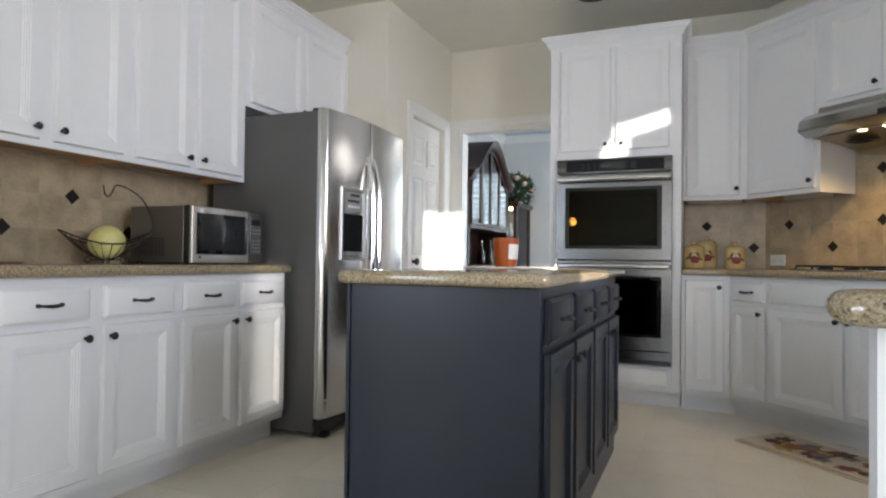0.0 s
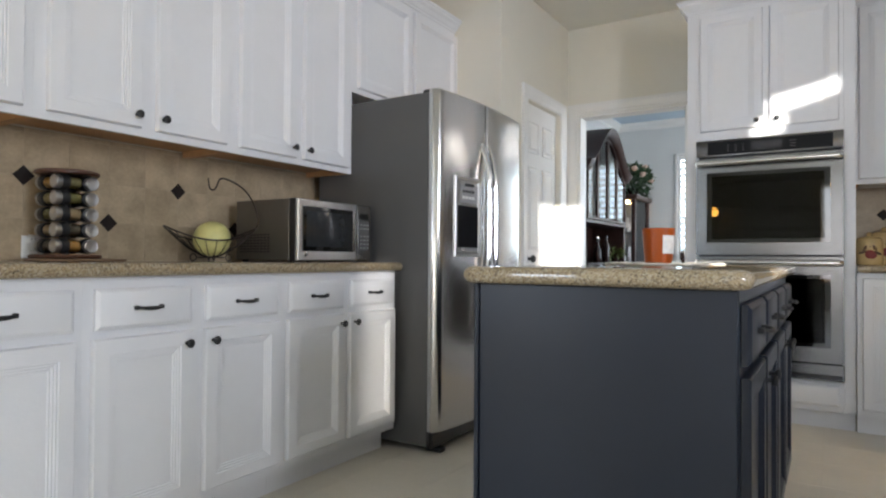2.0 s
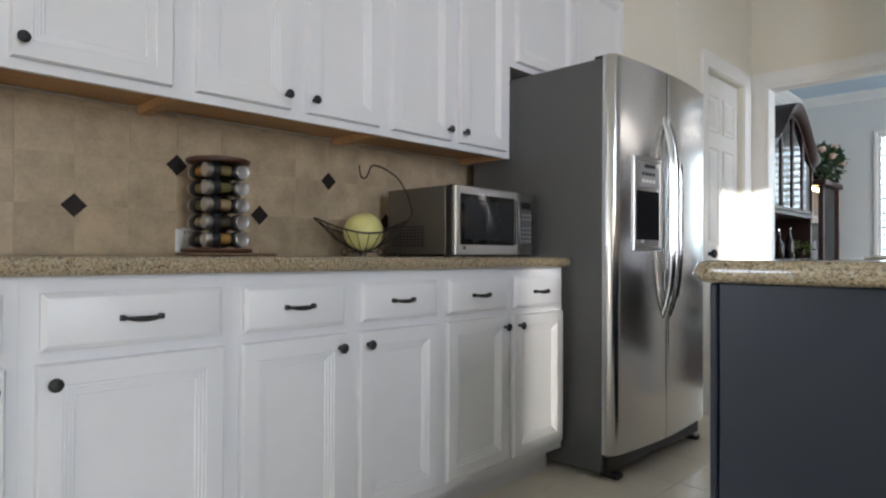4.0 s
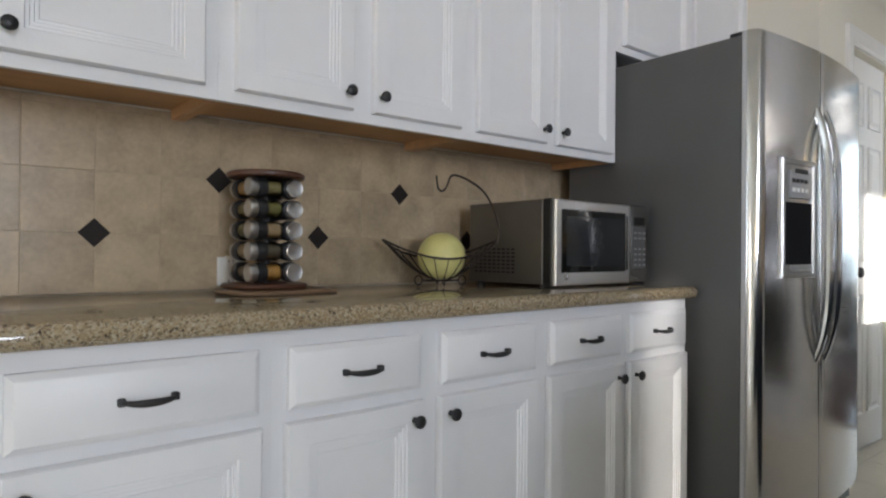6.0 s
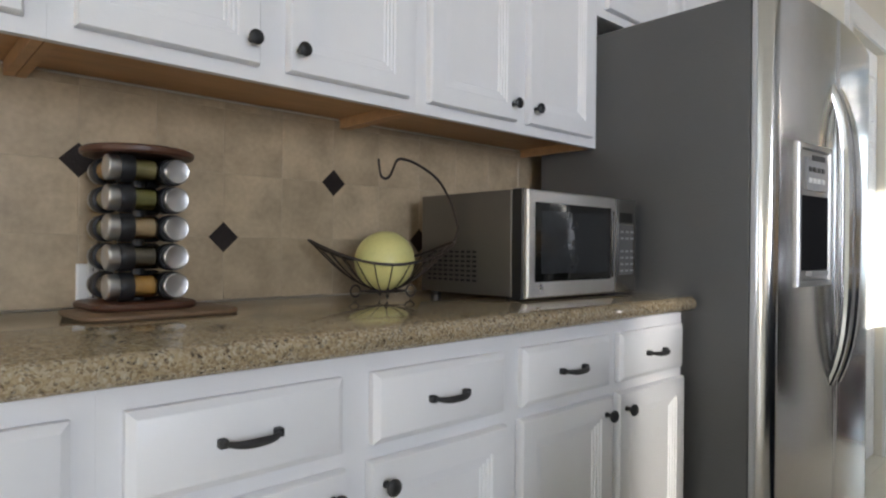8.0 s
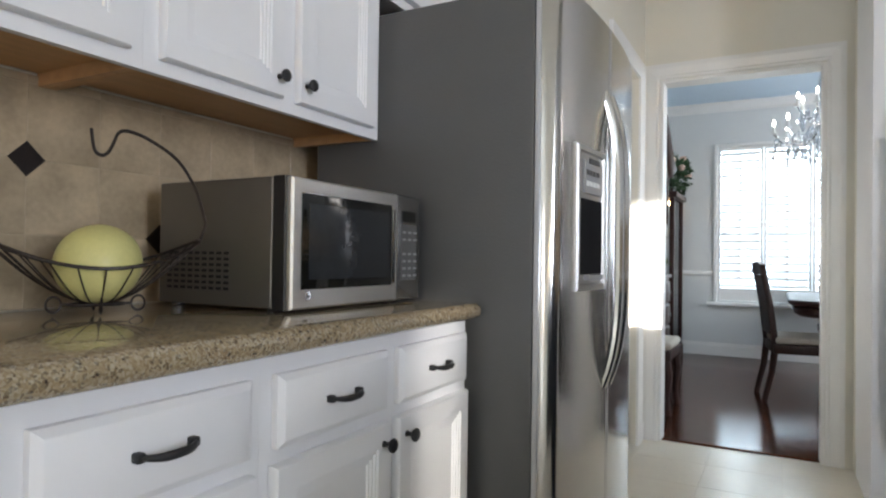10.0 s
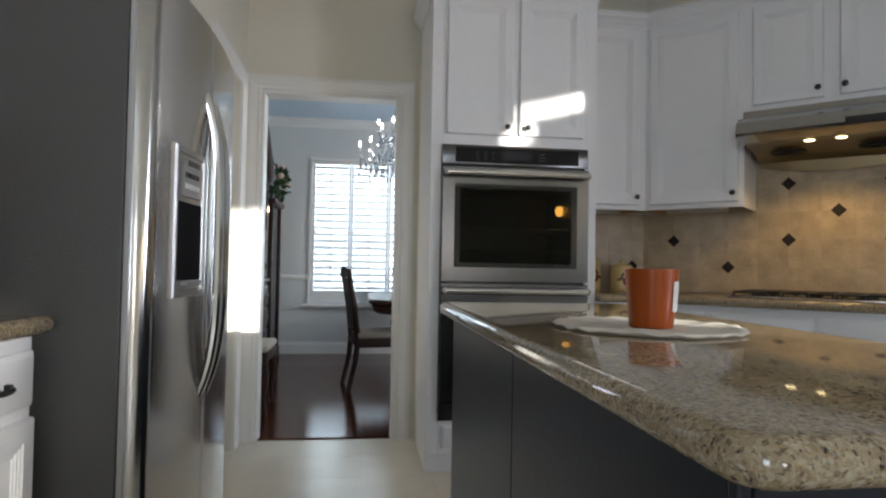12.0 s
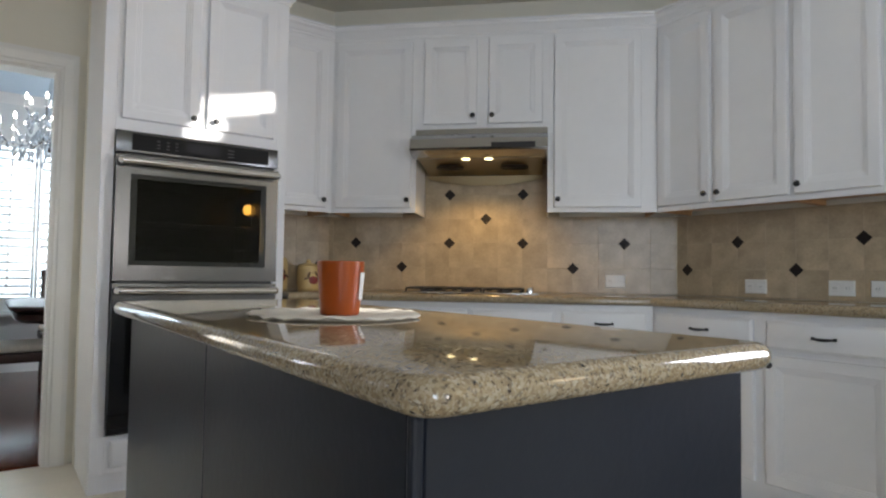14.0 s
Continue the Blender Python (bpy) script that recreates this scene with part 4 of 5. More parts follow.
part("rim", tube(bmesh.new(), [rim(2 * math.pi * i / 48) for i in range(49)], 0.0033, 6), WIRE, basket)
for i in range(26):
    t = 2 * math.pi * (i + 0.5) / 26
    e, foot = rim(t), Vector((0.008 * math.sin(t), 0.016 * math.cos(t), 0.017))
    pts = [foot.lerp(e, s) + Vector((0, 0, -0.022 * math.sin(math.pi * s))) * (1 - 0.3 * s) for s in (i / 8 for i in range(9))]
    for p in pts:
        p.z = max(p.z, 0.016)
    part("rib", tube(bmesh.new(), pts, 0.0017, 5), WIRE, basket)
part("base_ring", tube(bmesh.new(), [(0.03 * math.sin(i * math.pi / 12), 0.055 * math.cos(i * math.pi / 12), 0.016) for i in range(25)], 0.003, 6), WIRE, basket)
for x, y in ((0.0, 0.082), (0.0, -0.082), (0.05, 0.0), (-0.05, 0.0)):
    w = Vector((x, y, 0)).normalized()
    c = Vector((x, y, 0.0165))
    pts = [c + w * (0.014 * math.cos(a)) + Vector((0, 0, 0.014 * math.sin(a))) for a in (math.pi * (1 + 2 * i / 16) for i in range(17))]
    part("curl_foot", tube(bmesh.new(), [w * 0.03 + Vector((0, 0, 0.016))] + pts, 0.0025, 6), WIRE, basket)
tip = rim(0)
arm = [tip, tip + Vector((0, 0.012, 0.03)), (0, 0.222, 0.19), (0, 0.20, 0.245), (0, 0.16, 0.295), (0, 0.10, 0.328), (0, 0.056, 0.340), (0, 0.036, 0.335),
       (0, 0.026, 0.315), (0, 0.016, 0.297), (0, 0.003, 0.290), (0, -0.010, 0.297), (0, -0.015, 0.315), (0, -0.018, 0.338)]


def eased(pts, k=5):
    """A smooth curve through the points."""
    p = [Vector(q) for q in pts]
    out = []
    for i in range(len(p) - 1):
        a, b, c, d = p[max(i - 1, 0)], p[i], p[i + 1], p[min(i + 2, len(p) - 1)]
        for j in range(k):
            t = j / k
            out.append(0.5 * (2 * b + (c - a) * t + (2 * a - 5 * b + 4 * c - d) * t * t + (3 * b - a - 3 * c + d) * t ** 3))
    return out + [p[-1]]


part("banana_hook", tube(bmesh.new(), eased(arm), 0.0036, 7), WIRE, basket, "curved wire hook above the bowl")
bm = bmesh.new()
bmesh.ops.create_uvsphere(bm, u_segments=40, v_segments=24, radius=0.077)
for v in bm.verts:
    v.co.z *= 0.97
    v.co *= 1 + 0.008 * noise.noise(v.co * 9)
bm.transform(Matrix.Translation((BX + 0.010, BY - 0.005, BZ + 0.0945)) @ Matrix.Rotation(0.6, 4, "X"))
solid("melon", bm, material("pale_melon_rind", (0.66, 0.62, 0.25), 0.38, vary=0.12, scale=14, bump=0.1, bump_scale=60), "pale yellow round melon in the wire basket", "melon")

# ---------------------------------------------------------------- spice rack
rack = thing("spice_rack", Matrix.Translation((-4.018, 2.80, 0.9085)) @ Matrix.Rotation(radians(3), 4, "Z"), "wooden spice carousel with five tiers of jars", "spice rack")
BROWN = material("rack_wood", (0.075, 0.030, 0.016), 0.4, vary=0.25, stretch=(1, 6, 1), bump=0.1)
part("base", bullnose(bmesh.new(), rounded(-0.095, -0.098, 0.095, 0.092, 0.05, 5), 0.010, 0.024, 4), BROWN, rack)
part("turntable", bullnose(bmesh.new(), rounded(-0.06, -0.13, 0.15, 0.15, 0.05, 5), 0.0, 0.0095, 4), material("pale_board", (0.17, 0.105, 0.06), 0.5, vary=0.2, stretch=(1, 6, 1)), rack, "flat pale wooden board")
part("top_disc", lathe(bmesh.new(), [(0.095, 0.296), (0.10, 0.300), (0.10, 0.307), (0.095, 0.311)], 32), BROWN, rack)
part("top_button", lathe(bmesh.new(), [(0.014, 0.311), (0.014, 0.316), (0.006, 0.319)], 14), BROWN, rack)
part("spindle", lathe(bmesh.new(), [(0.012, 0.024), (0.012, 0.296)], 12), BLACK, rack)
SPICES = [material("spice_" + n, c, 0.6, vary=0.3, scale=60, rnd=0.1) for n, c in (("green", (0.13, 0.12, 0.03)), ("ochre", (0.40, 0.22, 0.05)), ("tan", (0.34, 0.24, 0.12)), ("olive", (0.20, 0.17, 0.06)), ("dark", (0.07, 0.055, 0.03)))]
ALU = material("brushed_lid", (0.52, 0.52, 0.52), 0.36, 1.0, vary=0.06, scale=40)
glass_m = mesh_of("glass", lathe(bmesh.new(), [(0.018, -0.032), (0.0215, -0.029), (0.0215, 0.010)], 16), GLASS)
lid_m = mesh_of("lid", lathe(bmesh.new(), [(0.0225, 0.034), (0.0235, 0.037), (0.0235, 0.052), (0.0215, 0.0545), (0.019, 0.0535)], 20), ALU)
band_m = mesh_of("band", lathe(bmesh.new(), [(0.026, 0.010), (0.0265, 0.012), (0.0265, 0.032), (0.026, 0.034)], 18), BLACK)
fill_m = [mesh_of("filling", lathe(bmesh.new(), [(0.017, -0.029), (0.0203, -0.027), (0.0203, 0.008)], 14), s) for s in SPICES]
for tier in range(5):
    for q in range(4):
        dirn = Matrix.Rotation(q * math.pi / 2, 4, "Z")
        m = dirn @ Matrix.Translation((0.018, 0.046, 0.0525 + 0.0542 * tier)) @ Matrix.Rotation(math.pi / 2, 4, "Y")
        jar = part("jar", glass_m, None, rack)
        jar.matrix_local = m
        part("lid", lid_m, None, jar, "brushed aluminium lid")
        part("filling", fill_m[(tier * 3 + q * 2) % 5], None, jar)
        part("band", band_m, None, jar, "black plastic holder ring")

# ---------------------------------------------------------------- on the island: cloth and candle
bm = bmesh.new()
mat_pts = 96
loops = []
for f, z in ((0.955, 0.0008), (1.0, 0.003), (1.015, 0.006), (0.985, 0.0095), (0.93, 0.0100), (0.88, 0.0085), (0.8, 0.007), (0.5, 0.006), (0.2, 0.005), (0.02, 0.005)):
    loop = []
    for i in range(mat_pts):
        a = 2 * math.pi * i / mat_pts
        edge = max(0, f - 0.7) / 0.3
        r = 1 + 0.016 * math.sin(3 * a + 0.6) + edge * (0.008 * math.sin(23 * a) + 0.014 * math.sin(7 * a + 1))
        lift = (f > 0.4 and z > 0.002) * (0.004 * noise.noise(Vector((f * 3, math.cos(a) * 3, math.sin(a) * 3))) + edge * 0.0016 * math.sin(19 * a + 4 * f))
        loop.append((-2.258 + 0.188 * f * r * math.cos(a), 3.85 + 0.198 * f * r * math.sin(a), 0.9085 + z + lift))
    loops.append(loop)
rings(bm, loops)
solid("round_placemat", bm, material("cream_cotton", (0.68, 0.63, 0.54), 0.95, vary=0.1, scale=30, bump=0.7, bump_scale=160), "cream quilted cloth mat on the granite island", "placemat")
cand = thing("jar_candle", Matrix.Translation((-2.264, 3.82, 0.9138)), "burnt-orange glass jar candle with a pale label", "candle")
ORANGE = material("orange_glass", (0.31, 0.058, 0.004), 0.32, vary=0.06, spec=0.35)
R0, R1, CH = 0.043, 0.053, 0.119
part("glass", lathe(bmesh.new(), [(R0 - 0.004, 0), (R0, 0.003), (R0 + 0.004, 0.04), (R1, CH), (R1 - 0.003, CH + 0.001), (R1 - 0.004, 0.095), (0.0, 0.09)], 32, cap=False), ORANGE, cand)
bm = bmesh.new()
lab = []
for i in range(11):
    a = radians(-62 + 62 * i / 10)
    lab.append([((R0 + 0.0052 + (R1 - R0 - 0.004) * (h - 0.04) / 0.085 + 0.0006) * math.cos(a) , (R0 + 0.0052 + (R1 - R0 - 0.004) * (h - 0.04) / 0.085 + 0.0006) * math.sin(a), h) for h in (0.035, 0.095)])
for p, q in zip(lab, lab[1:]):
    bm.faces.new([bm.verts.new(v) for v in (p[0], q[0], q[1], p[1])])
bmesh.ops.remove_doubles(bm, verts=bm.verts, dist=1e-6)
bmesh.ops.solidify(bm, geom=bm.faces[:], thickness=-0.0005)
part("paper_label", bm, material("label_paper", (0.66, 0.63, 0.58), 0.7, vary=0.15, scale=50), cand, "pale worn paper label")

# ---------------------------------------------------------------- canisters
CANC = material("cream_stoneware", (0.66, 0.49, 0.23), 0.25, vary=0.12, scale=14)
APPLE = material("apple_red_glaze", (0.22, 0.018, 0.014), 0.3, vary=0.2, scale=40)
LEAF = material("leaf_brown_glaze", (0.12, 0.06, 0.02), 0.35, vary=0.3, scale=60)
for x, y, r, h in ((-1.585, 6.05, 0.067, 0.142), (-1.505, 6.185, 0.068, 0.178), (-1.325, 6.12, 0.067, 0.138)):
    can = thing("canister", Matrix.Translation((x, y, 0.9085)), "cream ceramic canister with a painted red apple", "canister", "canisters by the oven")
    part("pot", lathe(bmesh.new(), [(r * 0.92, 0), (r * 0.97, 0.005), (r, 0.02), (r, h * 0.88), (r * 0.97, h * 0.96), (r * 0.92, h)], 28), CANC, can)
    part("lid", lathe(bmesh.new(), [(r * 0.90, h + 0.0005), (r * 0.93, h + 0.006), (r * 0.75, h + 0.016), (r * 0.25, h + 0.022), (r * 0.16, h + 0.028), (r * 0.22, h + 0.038), (r * 0.1, h + 0.046)], 24), CANC, can)
    bm = bmesh.new()
    for da, db, rr in ((0.0, 0.0, 0.025), (0.012, -0.004, 0.021)):
        v = bmesh.ops.create_uvsphere(bm, u_segments=14, v_segments=8, radius=rr)["verts"]
        bmesh.ops.transform(bm, matrix=Matrix.Translation((da, -r + 0.002, h * 0.42 + db)) @ Matrix.Diagonal((1, 0.22, 1, 1)), verts=v)
    part("apple_motif", bm, APPLE, can, "painted red apple")
    bm = bmesh.new()
    for da, db, s in ((-0.024, 0.034, 0.5), (0.022, 0.038, -0.6), (-0.036, 0.012, 1.2), (0.036, 0.008, -1.1), (0.0, 0.046, 0.0)):
        v = bmesh.ops.create_uvsphere(bm, u_segments=10, v_segments=6, radius=0.021)["verts"]
        bmesh.ops.transform(bm, matrix=Matrix.Translation((da, -r + 0.004, h * 0.42 + db)) @ Matrix.Rotation(s, 4, "Y") @ Matrix.Diagonal((0.4, 0.2, 1, 1)), verts=v)
    part("leaf_motif", bm, LEAF, can, "painted brown leaves")


# ---------------------------------------------------------------- outlets
def outlet(m, wide=0.075, high=0.115):
    o = thing("wall_outlet", m, "white plastic power outlet on the tiled wall", "outlet", "outlets on the backsplash")
    part("plate", panel(bmesh.new(), -wide / 2, -high / 2, wide / 2, high / 2, [(0, 0), (0, 0.003), (0.004, 0.006)], 0), WHITE_PLASTIC, o)
    for s in (-1, 1):
        a, b = (s * 0.028, 0) if wide > high else (0, s * 0.028)
        so = part("socket", panel(bmesh.new(), a - 0.016, b - 0.016, a + 0.016, b + 0.016, [(0, 0.0062), (0.002, 0.0082)], 0), WHITE_PLASTIC, o)
        for k in (-0.006, 0.006):
            part("slot", box(bmesh.new(), (a + k - 0.001, b - 0.004, 0.0083), (a + k + 0.001, b + 0.005, 0.0088)), DARK, so)


TS = 0.011      # how far the tiles stand out of the wall
dwall = Vector((DIAG - NORTH, NORTH, 0))
outlet(basis((WEST + TS, 2.765, 0.958), (1, 0, 0)), 0.072, 0.08)
outlet(basis(dwall + ddir * 1.81 + Vector((0, 0, 0.985)) + Vector(dn) * TS, dn), 0.115, 0.075)
outlet(basis(dwall + ddir * 0.10 + Vector((0, 0, 0.97)) + Vector(dn) * TS, dn), 0.115, 0.075)
for y in (4.26, 3.845, 3.665):
    outlet(basis((EAST - TS, y, 0.97), (-1, 0, 0)), 0.115, 0.075)

# ---------------------------------------------------------------- kitchen mat
rug = thing("kitchen_mat", Matrix.Translation((-1.375, 5.075, 0.0008)) @ Matrix.Rotation(radians(-45), 4, "Z"), "cream kitchen mat printed with autumn leaves", "mat")
part("mat_base", bullnose(bmesh.new(), rounded(0, 0, 0.95, 0.36, 0.02, 3), 0, 0.006, 4), material("mat_cream", (0.56, 0.47, 0.36), 0.9, vary=0.15, scale=12, bump=0.4, bump_scale=200), rug)
part("border", box(bmesh.new(), (0.02, 0.018, 0.0062), (0.93, 0.026, 0.0072)), LEAF, rug, "thin brown border line")
leaf_mats = [material("mat_" + n, c, 0.9, vary=0.3, scale=40) for n, c in (("rust", (0.36, 0.12, 0.04)), ("gold", (0.45, 0.27, 0.08)), ("brown", (0.10, 0.055, 0.035)), ("grey", (0.20, 0.18, 0.17)), ("wine", (0.20, 0.05, 0.04)))]
rng = random.Random(5)
for i in range(46):
    bm = bmesh.new()
    lobes = rng.choice((3, 5, 5))
    size = rng.uniform(0.035, 0.07)
    loop = []
    for k in range(20):
        a = 2 * math.pi * k / 20
        rr = size * (0.55 + 0.45 * abs(math.cos(lobes * a / 2)))
        loop.append((rr * math.cos(a), rr * math.sin(a) * 0.8))
    m = Matrix.Translation((rng.uniform(0.09, 0.88), rng.uniform(0.10, 0.29), 0.0062 + 0.00012 * i)) @ Matrix.Rotation(rng.uniform(0, 6), 4, "Z")
    rings(bm, [[m @ Vector((x, y, z)) for x, y in loop] for z in (0, 0.0005)])
    part("printed_leaf", bm, leaf_mats[i % 5], rug)


# ---------------------------------------------------------------- dining room
slab("wall_dining_west", (DIN_W - 0.12, DIN_S, 0), (DIN_W, DIN_N, CEIL), GREY_WALL, "pale grey painted dining room wall", "wall")
# unseen wall, its opening added for the dining fill lamp
wall_with_holes("wall_dining_east", "y", DIN_E, 0.12, DIN_S, DIN_N, 0, CEIL, [(7.35, 9.05, 0.65, 2.35)], GREY_WALL, "pale grey dining room wall with an opening added for a lamp")
WX0, WX1, WZ0, WZ1 = -3.435, -2.10, 0.60, 2.255
wall_with_holes("wall_dining_north", "x", DIN_N, 0.14, DIN_W - 0.12, DIN_E + 0.12, 0, CEIL, [(WX0, WX1, WZ0, WZ1)], GREY_WALL, "pale grey dining room wall with a shuttered window")
slab("dining_wall_skin", (-4.22, DIN_S, 0), (OPEN_W - 0.09, DIN_S + 0.004, CEIL), GREY_WALL, "pale grey painted side of the doorway wall", "wall")
slab("dining_wall_skin_east", (OPEN_E + 0.09, DIN_S, 0), (DIN_E, DIN_S + 0.004, CEIL), GREY_WALL, "pale grey painted side of the doorway wall", "wall")
slab("dining_ceiling", (DIN_W - 0.12, DIN_S - 0.115, CEIL), (DIN_E + 0.12, DIN_N + 0.14, CEIL + 0.1), BLUE_CEIL, "flat pale blue dining room ceiling", "ceiling")
casing("doorway_trim_inside", basis((OPEN_E, DIN_S, 0), (0, 1, 0)), OPEN_E - OPEN_W, OPEN_H, "white moulded casing on the dining room side")
baseboard("baseboard_dining_north", (DIN_W, DIN_N), (DIN_E, DIN_N), (0, -1), h=0.14)
baseboard("baseboard_dining_west", (DIN_W, DIN_S), (DIN_W, DIN_N), (1, 0), h=0.14)


def moulding(name, a, b, n, z, prof, label):
    a, b, n = Vector((*a, 0)), Vector((*b, 0)), Vector((*n, 0))
    bm = rings(bmesh.new(), [[p + n * (c + 0.001) + Vector((0, 0, z + h)) for c, h in prof] for p in (a, b)])
    return solid(name, bm, TRIM, label, "trim", "structure", smooth=False)


RAIL = [(0, 0), (0.012, 0), (0.022, 0.015), (0.022, 0.04), (0.012, 0.055), (0, 0.055)]
CROWN = [(0, 0), (0.012, 0), (0.018, 0.02), (0.06, 0.065), (0.07, 0.085), (0.07, 0.098), (0, 0.098)]
moulding("chair_rail_north", (DIN_W, DIN_N), (WX0 - 0.037, DIN_N), (0, -1), 0.86, RAIL, "white chair rail moulding")
moulding("chair_rail_west", (DIN_W, DIN_S), (DIN_W, DIN_N), (1, 0), 0.86, RAIL, "white chair rail moulding")
moulding("dining_crown_north", (DIN_W, DIN_N), (DIN_E, DIN_N), (0, -1), CEIL - 0.0985, CROWN, "white crown moulding at the dining room ceiling")
moulding("dining_crown_west", (DIN_W, DIN_S), (DIN_W, DIN_N), (1, 0), CEIL - 0.0985, CROWN, "white crown moulding at the dining room ceiling")

# window with plantation shutters
win = thing("window_1", basis((WX0, DIN_N, 0), (0, -1, 0)), "white plantation shutters on the bright dining room window", "window", kind="structure")
WW = WX1 - WX0
for lo, hi, nm in (((-0.035, WZ0 - 0.02, 0.001), (-0.0, WZ1 + 0.035, 0.02), "window_frame"), ((WW, WZ0 - 0.02, 0.001), (WW + 0.035, WZ1 + 0.035, 0.02), "window_frame"),
                   ((0.0005, WZ1, 0.001), (WW - 0.0005, WZ1 + 0.035, 0.02), "window_frame"), ((-0.10, WZ0 - 0.055, 0.001), (WW + 0.10, WZ0 - 0.021, 0.065), "window_sill")):
    part(nm, box(bmesh.new(), lo, hi, 0.004), TRIM, win, smooth=False)
pane = part("pane", box(bmesh.new(), (0.0, WZ0, -0.11), (WW, WZ1, -0.106)), PANE, win, smooth=False)
pane.visible_shadow = False
part("sash_bar", box(bmesh.new(), (0.0, 1.40, -0.105), (WW, 1.44, -0.08), 0.003), TRIM, win, smooth=False)
np_ = 3
pw = WW / np_
LOUVRE = mesh_of("louvre", bullnose(bmesh.new(), rounded(-pw / 2 + 0.033, -0.038, pw / 2 - 0.033, 0.038, 0.004, 2), -0.005, 0.005, 4), TRIM)
for i in range(np_):
    a = i * pw
    sh = part("shutter", box(bmesh.new(), (a + 0.002, WZ0 + 0.002, -0.04), (a + 0.030, WZ1 - 0.002, -0.008), 0.003), TRIM, win, smooth=False)
    part("stile", box(bmesh.new(), (a + pw - 0.030, WZ0 + 0.002, -0.04), (a + pw - 0.002, WZ1 - 0.002, -0.008), 0.003), TRIM, sh, smooth=False)
    for b0, b1 in ((WZ0 + 0.003, WZ0 + 0.135), (WZ1 - 0.04, WZ1 - 0.003)):
        part("rail", box(bmesh.new(), (a + 0.0305, b0, -0.038), (a + pw - 0.0305, b1, -0.010), 0.003), TRIM, sh, smooth=False)
    nl = 19
    for j in range(nl):
        z = WZ0 + 0.17 + (WZ1 - 0.075 - WZ0 - 0.17) * j / (nl - 1)
        l = part("slat", LOUVRE, None, sh)
        l.matrix_local = Matrix.Translation((a + pw / 2, z, -0.024)) @ Matrix.Rotation(radians(-90 + 33), 4, "X")
    part("tilt_rod", box(bmesh.new(), (a + pw / 2 - 0.006, WZ0 + 0.19, 0.018), (a + pw / 2 + 0.006, WZ1 - 0.09, 0.028), 0.002), TRIM, sh, smooth=False)
solid("backdrop", box(bmesh.new(), (-9, DIN_N + 4.0, -1), (4, DIN_N + 4.02, 6)), glow("hazy_daylight", (0.66, 0.84, 1.0), 1.2), "bright hazy daylight beyond the window", "backdrop", "structure", smooth=False)

# hutch: dark china cabinet with an arched top
HX, HY0, HWID = -3.755, 7.42, 1.38
hutch = thing("china_hutch", basis((HX, HY0, 0), (1, 0, 0)), "dark cherry china hutch with arched top and glass doors", "china cabinet")
part("base_body", box(bmesh.new(), (0.0, 0.08, -0.46), (HWID, 0.86, 0.0), 0.005), STAIN, hutch, smooth=False)
part("plinth", box(bmesh.new(), (-0.015, 0.0, -0.465), (HWID + 0.015, 0.10, 0.015), 0.01, 2), STAIN, hutch, smooth=False)
part("worktop", box(bmesh.new(), (-0.025, 0.862, -0.47), (HWID + 0.025, 0.897, 0.025), 0.01, 3), STAIN, hutch)
for i in range(4):
    a = 0.04 + i * 0.33
    for b0, b1 in ((0.14, 0.42), (0.44, 0.62), (0.64, 0.83)):
        d = part("drawer", panel(bmesh.new(), a, b0, a + 0.31, b1, DRAWER_PROFILE, 0.001), STAIN, hutch)
        part("pull", lathe(bmesh.new(), KNOB, 12, Matrix.Translation((a + 0.155, (b0 + b1) / 2, 0.0215))), CHROME, d, "small brass pull")


def arch(a, base=1.84, rise=0.41):
    """Bonnet line of the hutch: flat shoulders and a swelling middle."""
    s = (a - HWID / 2) / (HWID / 2)
    return base + rise * (0.5 + 0.5 * math.cos(math.pi * min(1, abs(s) * 1.02))) ** 0.8


n = 28
bm = bmesh.new()
rings(bm, [[(a, 0.898, -0.40), (a, 0.898, -0.385), (a, arch(a), -0.385), (a, arch(a), -0.40)] for a in (HWID * i / n for i in range(n + 1))])
part("back_panel", bm, STAIN, hutch, smooth=False)
for a in (0.0, HWID - 0.05):
    part("side_panel", box(bmesh.new(), (a, 0.898, -0.384), (a + 0.05, 1.80, -0.02), 0.003), STAIN, hutch, smooth=False)
bm = bmesh.new()
rings(bm, [[(a, arch(a) - 0.05, -0.36), (a, arch(a) - 0.05, -0.02), (a, arch(a) - 0.03, 0.02), (a, arch(a) + 0.02, 0.05), (a, arch(a) + 0.05, 0.06), (a, arch(a) + 0.06, -0.36)] for a in (-0.03 + (HWID + 0.06) * i / n for i in range(n + 1))])
part("arched_cornice", bm, STAIN, hutch, "deep moulded arched cornice")
part("lower_rail", box(bmesh.new(), (0.051, 1.29, -0.38), (HWID - 0.051, 1.325, -0.015), 0.003), STAIN, hutch, smooth=False)
part("shelf", box(bmesh.new(), (0.051, 1.62, -0.38), (HWID - 0.051, 1.64, -0.06), 0.002), STAIN, hutch, smooth=False)
dw = (HWID - 0.1) / 4
